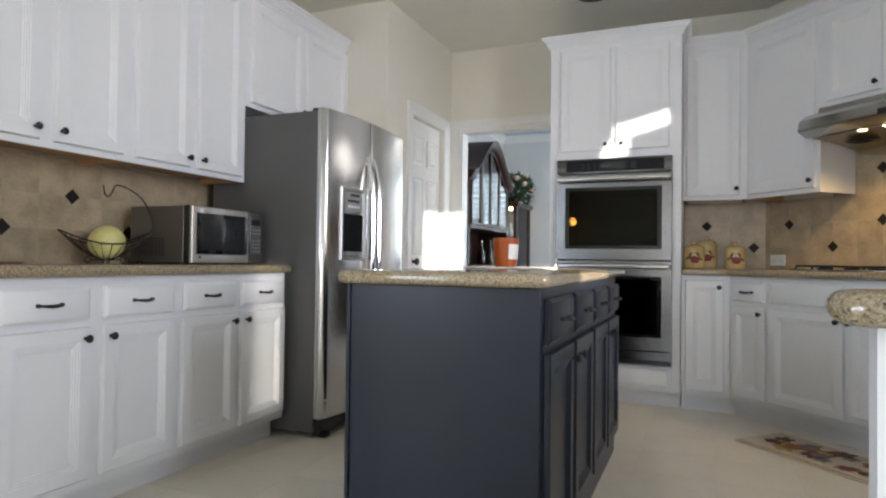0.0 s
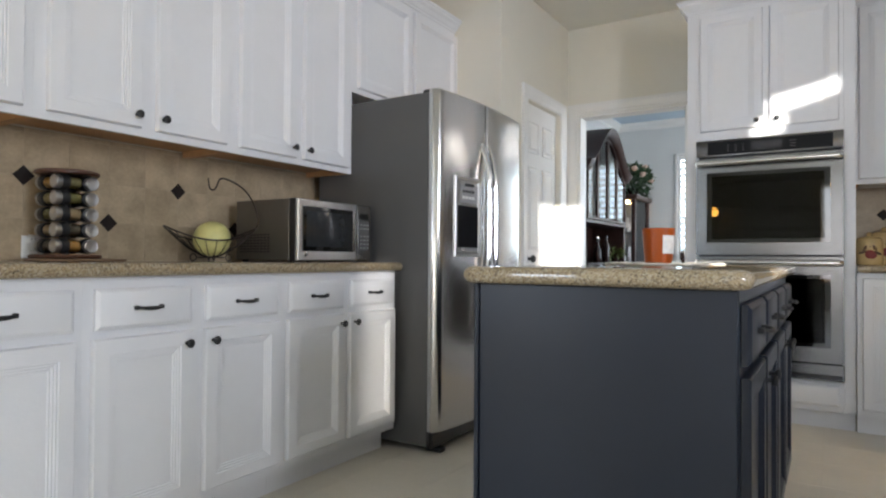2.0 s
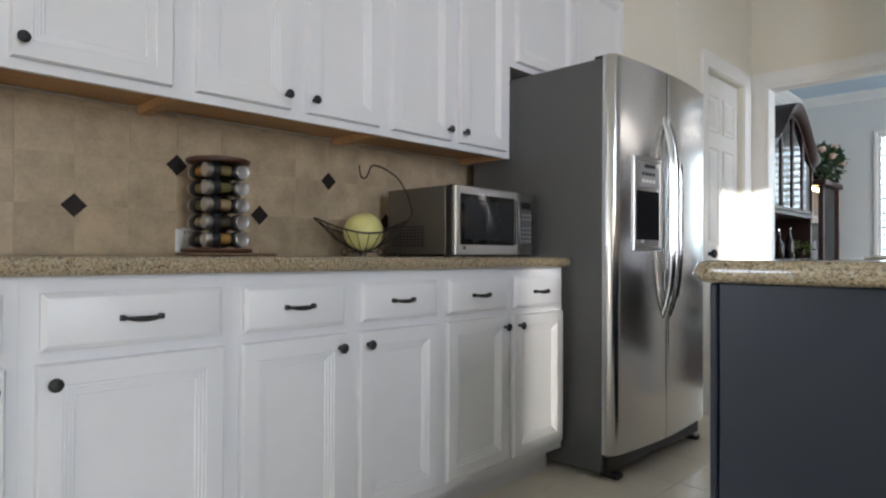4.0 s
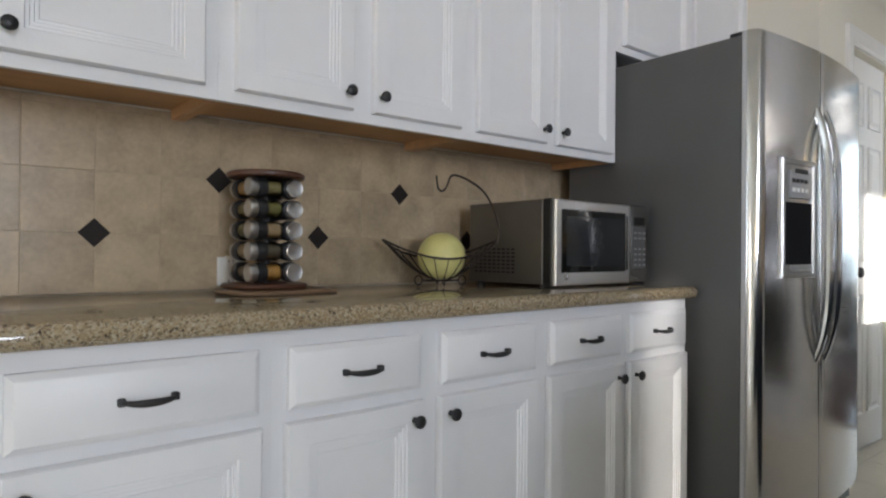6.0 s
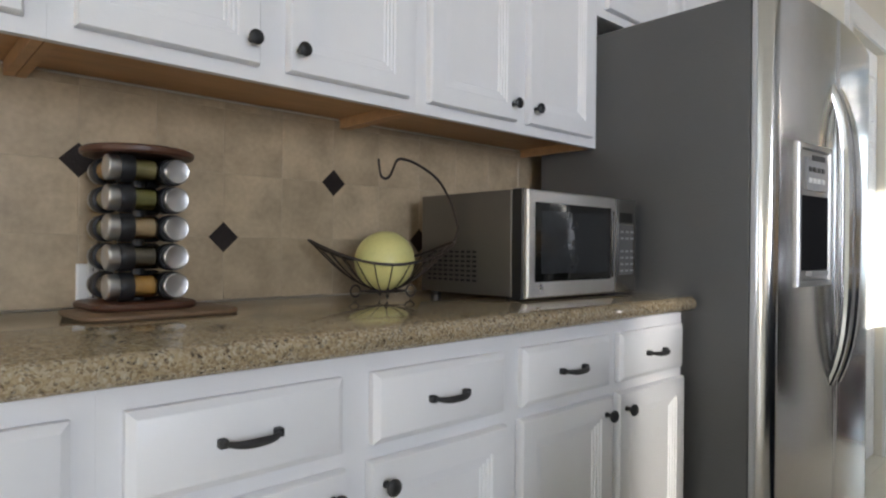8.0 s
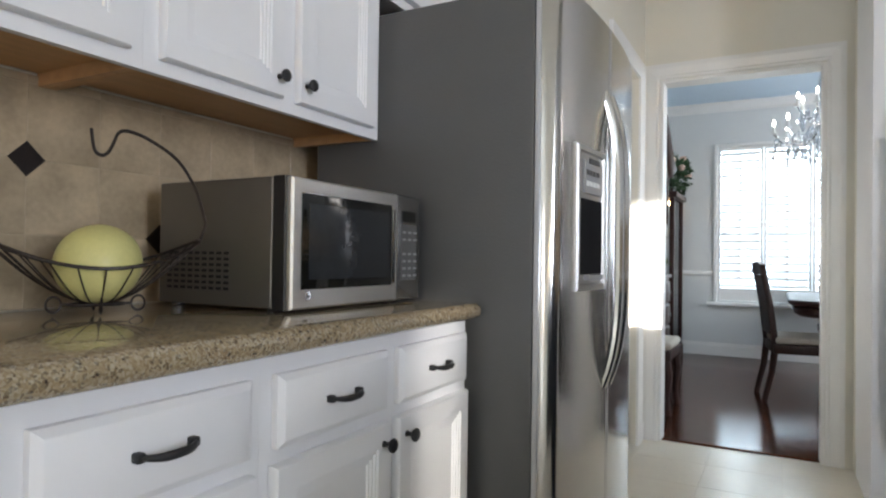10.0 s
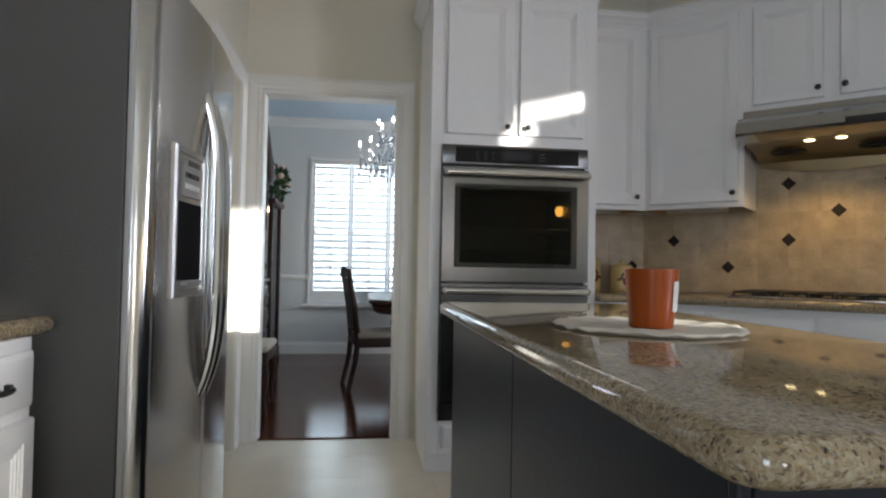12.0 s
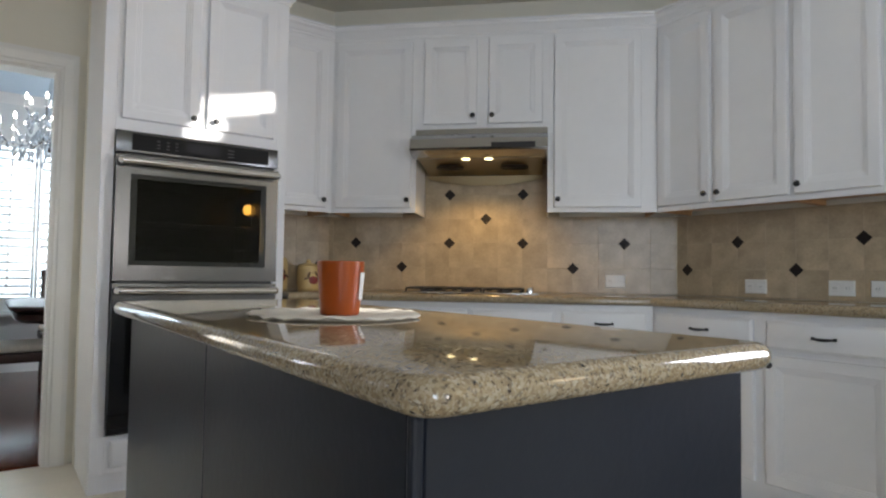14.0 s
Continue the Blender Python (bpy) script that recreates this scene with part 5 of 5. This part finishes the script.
for i in range(4):
    a0, a1 = 0.05 + i * dw, 0.05 + (i + 1) * dw
    def outline(inset, k=9):
        """The door's outline, its head following the bonnet; inset from the edges."""
        x0, x1, y0 = a0 + 0.002 + inset, a1 - 0.002 - inset, 1.33 + inset
        return [(x0, y0), (x1, y0)] + [(x1 + (x0 - x1) * j / k, arch(x1 + (x0 - x1) * j / k) - 0.055 - inset * 1.2) for j in range(k + 1)]
    bm = bmesh.new()
    loops = [[bm.verts.new((x, y, c)) for x, y in outline(i)] for i, c in ((0, -0.03), (0, -0.002), (0.024, -0.002), (0.024, -0.03))]
    for p, q in zip(loops, loops[1:] + loops[:1]):
        for j in range(len(p)):
            bm.faces.new((p[j], p[(j + 1) % len(p)], q[(j + 1) % len(p)], q[j]))
    d = part("glass_door", bm, STAIN, hutch, smooth=False)
    part("pane", rings(bmesh.new(), [[(x, y, c) for x, y in outline(0.025)] for c in (-0.018, -0.013)]), GLASS, d, "clear reflecting glass", smooth=False)
# bottles and greenery on the hutch
GREEN = material("dark_green_bottle", (0.03, 0.05, 0.02), 0.1, vary=0.2)
AMBER = material("dark_bottle", (0.025, 0.012, 0.01), 0.1, vary=0.2)
for a, c, r, h, mt in ((1.00, -0.12, 0.038, 0.30, AMBER), (0.88, -0.18, 0.036, 0.28, GREEN), (1.12, -0.16, 0.035, 0.26, GREEN), (0.76, -0.14, 0.04, 0.24, AMBER)):
    m = hutch.matrix_world @ Matrix.Translation((a, 0.8975, c)) @ Matrix.Rotation(radians(-90), 4, "X")
    bt = thing("bottle", m, "dark glass bottle standing on the china hutch", "bottle", "bottles on the hutch")
    part("glass", lathe(bmesh.new(), [(r * 0.9, 0), (r, 0.01), (r, h * 0.55), (r * 0.35, h * 0.75), (r * 0.33, h * 0.93)], 16), mt, bt)
    part("cap", lathe(bmesh.new(), [(r * 0.4, h * 0.932), (r * 0.4, h)], 12), CHROME if mt is GREEN else DARK, bt)


def leafy(bm, base, count, spread, rng, size=(0.03, 0.06)):
    """Many small pointed leaves round a centre."""
    for _ in range(count):
        d = Vector((rng.gauss(0, 1), rng.gauss(0, 1), rng.gauss(0.15, 0.8)))
        d = d.normalized() * rng.uniform(0.25, 1.0) ** 0.6
        p = Vector(base) + Vector((d.x * spread[0], d.y * spread[1], d.z * spread[2]))
        s = rng.uniform(*size)
        u = (d + Vector((rng.gauss(0, 0.4), rng.gauss(0, 0.4), rng.gauss(0, 0.4)))).normalized()
        w = u.orthogonal().normalized()
        w.rotate(Matrix.Rotation(rng.uniform(0, 6.28), 3, u))
        nrm = u.cross(w) * s * 0.15
        q = [p, p + u * s * 0.5 + w * s * 0.3 + nrm, p + u * s, p + u * s * 0.5 - w * s * 0.3 + nrm]
        vs = [bm.verts.new(v) for v in q]
        bm.faces.new(vs[:3]), bm.faces.new((vs[0], vs[2], vs[3]))
    return bm


LEAFM = material("plant_leaf", (0.035, 0.075, 0.03), 0.5, vary=0.35, scale=25)
rng = random.Random(11)
m = hutch.matrix_world @ Matrix.Translation((1.24, 0.8975, -0.10))
pl = thing("small_plant", Matrix.Translation(m.translation), "small green trailing plant on the hutch", "plant")
part("pot", lathe(bmesh.new(), [(0.035, 0), (0.05, 0.05), (0.052, 0.07)], 16), AMBER, pl)
tagged(part("foliage", leafy(bmesh.new(), (0, 0, 0.10), 130, (0.10, 0.13, 0.06), rng, (0.03, 0.055)), material("lime_leaf", (0.10, 0.13, 0.03), 0.5, vary=0.35), pl, smooth=False), kind="stuff")

# curio cabinet with lamps inside
CX, CY0, CWID, CHT = -3.77, 9.20, 0.68, 1.72
curio = thing("curio_cabinet", basis((CX, CY0, 0), (1, 0, 0)), "tall dark wood curio cabinet with glass and inside lights", "curio cabinet")
part("base", box(bmesh.new(), (0, 0, -0.40), (CWID, 0.12, 0.012), 0.008, 2), STAIN, curio, smooth=False)
part("crown", box(bmesh.new(), (-0.03, CHT - 0.06, -0.42), (CWID + 0.03, CHT, 0.03), 0.015, 3), STAIN, curio)
for a in (0.0, CWID - 0.045):
    for c in (-0.40, -0.045):
        part("post", box(bmesh.new(), (a, 0.121, c), (a + 0.045, CHT - 0.061, c + 0.045), 0.005, 2), STAIN, curio)
part("back_panel", box(bmesh.new(), (0.046, 0.121, -0.398), (CWID - 0.046, CHT - 0.061, -0.39)), material("mirror_back", (0.5, 0.5, 0.5), 0.05, 1.0, vary=0.02), curio, "mirrored back", smooth=False)
for z in (0.5, 0.88, 1.26):
    part("shelf", box(bmesh.new(), (0.047, z, -0.385), (CWID - 0.047, z + 0.008, -0.05)), GLASS, curio, "glass shelf", smooth=False)
for lo, hi in (((0.046, 0.122, -0.024), (CWID - 0.046, CHT - 0.062, -0.02)), ((0.02, 0.122, -0.354), (0.024, CHT - 0.062, -0.046)), ((CWID - 0.024, 0.122, -0.354), (CWID - 0.02, CHT - 0.062, -0.046))):
    part("pane", box(bmesh.new(), lo, hi), GLASS, curio, smooth=False)
BULB = glow("warm_bulb", (1.0, 0.62, 0.28), 12)
for a in (0.12, 0.34, 0.56):
    part("lamp", lathe(bmesh.new(), [(0.012, 0), (0.022, 0.012), (0.018, 0.03), (0.01, 0.036)], 12, Matrix.Translation((a, CHT - 0.100, -0.12)) @ Matrix.Rotation(radians(-90), 4, "X")), BULB, curio, "small warm glowing lamp")
PORC = material("porcelain", (0.62, 0.62, 0.62), 0.2, vary=0.05)
for a, z, r, h in ((0.14, 0.508, 0.04, 0.16), (0.32, 0.508, 0.05, 0.2), (0.52, 0.508, 0.04, 0.14), (0.2, 0.888, 0.045, 0.18), (0.45, 0.888, 0.05, 0.2), (0.15, 1.268, 0.04, 0.15), (0.36, 1.268, 0.05, 0.2), (0.54, 1.268, 0.035, 0.16)):
    m = curio.matrix_world @ Matrix.Translation((a, z + 0.001, -0.2)) @ Matrix.Rotation(radians(-90), 4, "X")
    v = new("vase", mesh_of("vase", lathe(bmesh.new(), [(r * 0.5, 0), (r, h * 0.35), (r * 0.4, h * 0.75), (r * 0.6, h)], 16), PORC))
    v.matrix_world = m
    tagged(v, "pale porcelain vase on a glass curio shelf", "vase", "ornaments in the curio")
# flowers on the curio
fl = thing("flower_arrangement", Matrix.Translation((CX - 0.16, CY0 + 0.36, CHT + 0.0005)), "leafy arrangement with pale pink roses in a dark pot", "flowers")
part("pot", lathe(bmesh.new(), [(0.07, 0), (0.10, 0.05), (0.105, 0.10), (0.09, 0.11)], 18), AMBER, fl)
tagged(part("foliage", leafy(bmesh.new(), (0, 0, 0.20), 560, (0.26, 0.30, 0.20), rng, (0.06, 0.10)), LEAFM, fl, smooth=False), kind="stuff")
PINK = material("pale_pink_petal", (0.62, 0.42, 0.33), 0.7, vary=0.2, scale=30)
for x, y, z in ((0.20, -0.16, 0.26), (0.24, 0.06, 0.20), (0.10, 0.22, 0.30), (0.20, -0.06, 0.36), (0.02, -0.29, 0.22), (0.12, -0.24, 0.33)):
    bm = bmesh.new()
    for k in range(9):
        a, tilt = k * 2.4, 0.25 + 0.1 * k
        m = Matrix.Translation((x, y, z)) @ Matrix.Rotation(a, 4, "Z") @ Matrix.Rotation(tilt, 4, "Y")
        v = bmesh.ops.create_uvsphere(bm, u_segments=8, v_segments=5, radius=0.034)["verts"]
        bmesh.ops.transform(bm, matrix=m @ Matrix.Translation((0.014, 0, 0)) @ Matrix.Diagonal((0.35, 1, 1, 1)), verts=v)
    part("rose", bm, PINK, fl, "pale pink rose")

# dining table
TX, TY = -2.11, 8.42
table = thing("dining_table", Matrix.Translation((TX, TY, 0)), "dark polished wood pedestal dining table", "table")
part("tabletop", bullnose(bmesh.new(), rounded(-0.68, -0.85, 0.68, 0.85, 0.30, 8), 0.715, 0.755, 6), STAIN, table)
part("apron", bullnose(bmesh.new(), rounded(-0.645, -0.815, 0.645, 0.815, 0.28, 8), 0.635, 0.7145, 3), STAIN, table)
part("pedestal", lathe(bmesh.new(), [(0.10, 0.10), (0.13, 0.16), (0.07, 0.26), (0.11, 0.40), (0.07, 0.54), (0.15, 0.629)], 20), STAIN, table)
for i in range(4):
    a = math.pi / 4 + i * math.pi / 2
    d = Vector((math.cos(a), math.sin(a), 0))
    part("foot", tube(bmesh.new(), [d * 0.06 + Vector((0, 0, 0.2)), d * 0.2 + Vector((0, 0, 0.17)), d * 0.36 + Vector((0, 0, 0.07)), d * 0.48 + Vector((0, 0, 0.03))], [0.05, 0.045, 0.035, 0.03], 8), STAIN, table)

# chairs
SEAT = material("cream_upholstery", (0.52, 0.46, 0.38), 0.9, vary=0.1, scale=40, bump=0.4, bump_scale=250)
chair = thing("dining_chair", pose(-2.70, 8.0, 0, 0, 0, -81), "dark wood dining chair with cream upholstered seat", "chair", "dining chairs")
part("seat_frame", box(bmesh.new(), (-0.235, -0.22, 0.36), (0.235, 0.23, 0.43), 0.012, 2), STAIN, chair)
part("seat", box(bmesh.new(), (-0.23, -0.205, 0.431), (0.23, 0.235, 0.482), 0.022, 3), SEAT, chair, "cream padded seat")
for s in (-1, 1):
    part("front_leg", tube(bmesh.new(), [(s * 0.20, 0.20, 0.36), (s * 0.205, 0.215, 0.26), (s * 0.20, 0.20, 0.10), (s * 0.205, 0.215, 0.0)], [0.030, 0.028, 0.020, 0.022], 8), STAIN, chair)
    part("rear_leg", tube(bmesh.new(), [(s * 0.19, -0.27, 0.0), (s * 0.19, -0.22, 0.22), (s * 0.19, -0.20, 0.42), (s * 0.20, -0.235, 0.70), (s * 0.19, -0.29, 1.0)], [0.020, 0.022, 0.026, 0.022, 0.020], 8), STAIN, chair)
bm = bmesh.new()
rings(bm, [[(x, -0.30 + 0.02 * (1 - (x / 0.2) ** 2) - 0.0, 0.93), (x, -0.27, 0.93), (x, -0.275, 1.0 + 0.025 * (1 - (x / 0.22) ** 2)), (x, -0.305, 1.0 + 0.025 * (1 - (x / 0.22) ** 2))] for x in (-0.22 + 0.44 * i / 10 for i in range(11))])
part("top_rail", bm, STAIN, chair)
part("back_pad", rings(bmesh.new(), [[(-0.165, -0.232, 0.52), (0.165, -0.232, 0.52), (0.165, -0.205, 0.52), (-0.165, -0.205, 0.52)], [(-0.165, -0.255, 0.72), (0.165, -0.255, 0.72), (0.165, -0.225, 0.72), (-0.165, -0.225, 0.72)], [(-0.165, -0.292, 0.925), (0.165, -0.292, 0.925), (0.165, -0.266, 0.925), (-0.165, -0.266, 0.925)]]), STAIN, chair, "dark curved wooden back")
part("lower_rail", box(bmesh.new(), (-0.165, -0.235, 0.49), (0.165, -0.205, 0.519), 0.004), STAIN, chair)
copy_thing(chair, pose(-2.28, 9.50, 0, 0, 0, 180))
copy_thing(chair, pose(-3.70, 7.18, 0, 0, 0, -90))
copy_thing(chair, pose(-1.95, 7.30, 0, 0, 0, 0))

# chandelier
ch = thing("chandelier", Matrix.Translation((-2.56, 8.35, 0)), "crystal chandelier with glowing candle lamps", "chandelier")
part("ceiling_rose", lathe(bmesh.new(), [(0.03, CEIL - 0.06), (0.06, CEIL - 0.03), (0.065, CEIL - 0.0005)], 16), CHROME, ch)
part("stem", lathe(bmesh.new(), [(0.008, 2.50), (0.008, CEIL - 0.06)], 8), CHROME, ch)
part("column", lathe(bmesh.new(), [(0.01, 1.93), (0.04, 1.97), (0.02, 2.03), (0.045, 2.12), (0.02, 2.22), (0.035, 2.34), (0.012, 2.50)], 16), CHROME, ch)
SPARK = glow("candle_bulb", (1.0, 0.95, 0.88), 9)
drop = mesh_of("crystal", lathe(bmesh.new(), [(0.002, 0.032), (0.013, 0.006), (0.010, -0.014), (0.001, -0.03)], 6), material("cut_crystal", (0.85, 0.88, 0.92), 0.05, 0.7, vary=0.1), smooth=False)
rng = random.Random(8)
for tier, (count, reach, z0) in enumerate(((8, 0.33, 1.97), (6, 0.17, 2.17))):
    for i in range(count):
        a = 2 * math.pi * (i + 0.3 * tier) / count
        d = Vector((math.cos(a), math.sin(a), 0))
        arm = part("arm", tube(bmesh.new(), [d * 0.03 + Vector((0, 0, z0 + 0.08)), d * reach * 0.45 + Vector((0, 0, z0)), d * reach * 0.82 + Vector((0, 0, z0 + 0.01)), d * reach + Vector((0, 0, z0 + 0.09))], 0.007, 6), CHROME, ch)
        part("candle", lathe(bmesh.new(), [(0.025, z0 + 0.09), (0.028, z0 + 0.098), (0.012, z0 + 0.10), (0.012, z0 + 0.155)], 10, Matrix.Translation(d * reach)), WHITE_PLASTIC, arm)
        part("bulb", lathe(bmesh.new(), [(0.006, z0 + 0.156), (0.011, z0 + 0.172), (0.008, z0 + 0.192), (0.001, z0 + 0.208)], 10, Matrix.Translation(d * reach)), SPARK, arm, "glowing candle bulb")
        for k in range(13):
            r, b = reach * rng.uniform(0.3, 1.05), a + rng.uniform(-0.4, 0.4)
            c = part("crystal", drop, None, arm)
            c.location = (r * math.cos(b), r * math.sin(b), z0 - 0.03 + rng.uniform(-0.09, 0.05 + 0.10 * (1 - r / reach)))

# dining floor
fl_d = thing("dining_floor", Matrix(), "polished reddish cherry plank floor in the dining room", "floor", kind="structure")
part("underlay", box(bmesh.new(), (DIN_W, DOORWALL + 0.031, -0.1), (DIN_E, DIN_N, -0.006)), STAIN, fl_d, smooth=False)
y, row = DOORWALL + 0.032, 0
rng = random.Random(3)
while y < DIN_N - 0.01:
    x = DIN_W + 0.002 - rng.uniform(0, 0.8)
    while x < DIN_E:
        L = rng.choice((0.8, 1.1, 1.4))
        a, b = max(x, DIN_W + 0.002), min(x + L, DIN_E)
        if b - a > 0.05:
            inside = y < DIN_S + 0.02
            if inside:
                a, b = max(a, OPEN_W + 0.017), min(b, OPEN_E - 0.017)
            if b - a > 0.05:
                bm = box(bmesh.new(), (a + 0.0007, y + 0.0007, -0.0055), (b - 0.0007, min(y + 0.083, DIN_N) - 0.0007, 0.0 + rng.uniform(0, 0.0004)))
                part("plank", bm, PLANK, fl_d, smooth=False)
        x += L
    y += 0.083

# ---------------------------------------------------------------- floor tiles of the kitchen
FT = 0.34
tile_m = mesh_of("tile", box(bmesh.new(), (-FT / 2 + 0.0008, -FT / 2 + 0.0008, -0.006), (FT / 2 - 0.0008, FT / 2 - 0.0008, 0.0)), FLOOR, smooth=False)
nx, ny = int((FAR_EAST - WEST) / FT) + 1, int((DOORWALL - 0.9) / FT)
for i in range(nx):
    for j in range(ny):
        x, y = WEST + FT * (i + 0.5), DOORWALL + 0.027 - FT * (j + 0.5)
        if x < 0.5:
            part("tile", tile_m, None, floor).location = (x, y, 0)
rest = bmesh.new()
for i in range(nx):
    for j in range(ny, int((DOORWALL - SOUTH) / FT) + 1):
        x, y = WEST + FT * (i + 0.5), DOORWALL + 0.027 - FT * (j + 0.5)
        box(rest, (x - FT / 2 + 0.002, y - FT / 2 + 0.002, -0.006), (x + FT / 2 - 0.002, y + FT / 2 - 0.002, 0.0))
tagged(part("far_tiles", rest, FLOOR, floor, smooth=False), kind="stuff")

# ---------------------------------------------------------------- backsplash tiles
T = 0.1524


def backsplash(name, m, length, start, z_top, diamonds, label, holes=()):
    """Square tiles on a wall with dark diamonds at joints. m: frame at the wall's foot; start: first upright joint; diamonds: (a, z)."""
    bs = thing(name, m, label, "backsplash", kind="structure")
    part("grout_bed", box(bmesh.new(), (0, 0.9085, 0.0005), (length, max(z_top(0), z_top(length / 2)) if holes else z_top(0), 0.0088)) if not holes else
         box(box(bmesh.new(), (0, 0.9085, 0.0005), (length, 1.376, 0.0088)), (holes[0], 1.376, 0.0005), (holes[1], 1.70, 0.0088)), TILE_GROUT, bs, smooth=False)
    shapes = {}
    a = start - T * math.ceil(start / T)
    while a < length:
        b = 0.9056
        while b < z_top(min(max(a + T / 2, 0.001), length - 0.001)) - 0.01:
            a0, a1, b0, b1 = max(a, 0), min(a + T, length), max(b, 0.9085), min(b + T, z_top(min(max(a + T / 2, 0.001), length - 0.001)))
            if a1 - a0 > 0.012:
                key = (round(a1 - a0, 4), round(b1 - b0, 4))
                if key not in shapes:
                    w, h = key
                    shapes[key] = mesh_of("tile", rings(bmesh.new(), [[(i, i, c), (w - i, i, c), (w - i, h - i, c), (i, h - i, c)] for i, c in ((0.0009, 0.004), (0.0009, 0.0094), (0.0020, 0.0102))]), TILE, smooth=False)
                part("tile", shapes[key], None, bs).location = (a0, b0, 0)
            b += T
        a += T
    s = 0.036
    dm = mesh_of("diamond", rings(bmesh.new(), [[(r, 0, c), (0, r, c), (-r, 0, c), (0, -r, c)] for r, c in ((s, 0.006), (s, 0.0108), (s - 0.003, 0.0122))]), DIAMOND, smooth=False)
    for a, z in diamonds:
        part("diamond", dm, None, bs, "dark bronze diamond accent").location = (a, z, 0)
    return bs


Z1, Z2, Z3, Z4 = 1.058, 1.2104, 1.3628, 1.5152
W0 = 1.1
WEST_TILE_TOP = 1.381
backsplash("backsplash_west", basis((WEST, W0, 0), (1, 0, 0)), 5.16 - W0, 3.343 - W0, lambda a: WEST_TILE_TOP, [(y - W0, z) for y, z in ((3.343, Z2), (3.648, Z1), (3.038, Z1), (2.733, Z2), (2.428, Z1), (2.123, Z2), (1.818, Z1), (1.513, Z2))], "beige stone tile backsplash with dark diamond accents")
n0 = -2.52 + W + 0.004
backsplash("backsplash_north", basis((n0, NORTH, 0), (0, -1, 0)), DIAG - NORTH - n0 - 0.006, -1.505 - n0, lambda a: 1.376, [(-1.505 - n0, Z2), (-1.20 - n0, Z1)], "beige stone tile backsplash behind the canisters")
dlen = (EAST - (DIAG - NORTH)) / S2
h0 = (diag_u(side_w) - dwall).dot(ddir) - T / 2
h1 = h0 + HOOD_W + T - 0.02
backsplash("backsplash_diagonal", basis(dwall, dn), dlen, 0.795, lambda a: 1.70 if h0 < a < h1 + 0.02 else 1.376,
           [(0.185, Z2), (0.49, Z1), (0.795, Z2), (1.254, Z2), (1.025, Z3), (0.795, Z4), (1.254, Z4), (1.559, Z1), (1.864, Z2)], "beige stone tile backsplash above the cooktop", (h0, h1 + 0.02))
backsplash("backsplash_east", basis((EAST, DIAG - EAST, 0), (-1, 0, 0)), DIAG - EAST - 2.73, DIAG - EAST - 4.36, lambda a: 1.376,
           [(DIAG - EAST - y, z) for y, z in ((4.665, Z1), (4.36, Z2), (4.055, Z1), (3.75, Z2), (3.445, Z1)  , (3.14, Z2), (2.835, Z1))], "beige stone tile backsplash with outlets")
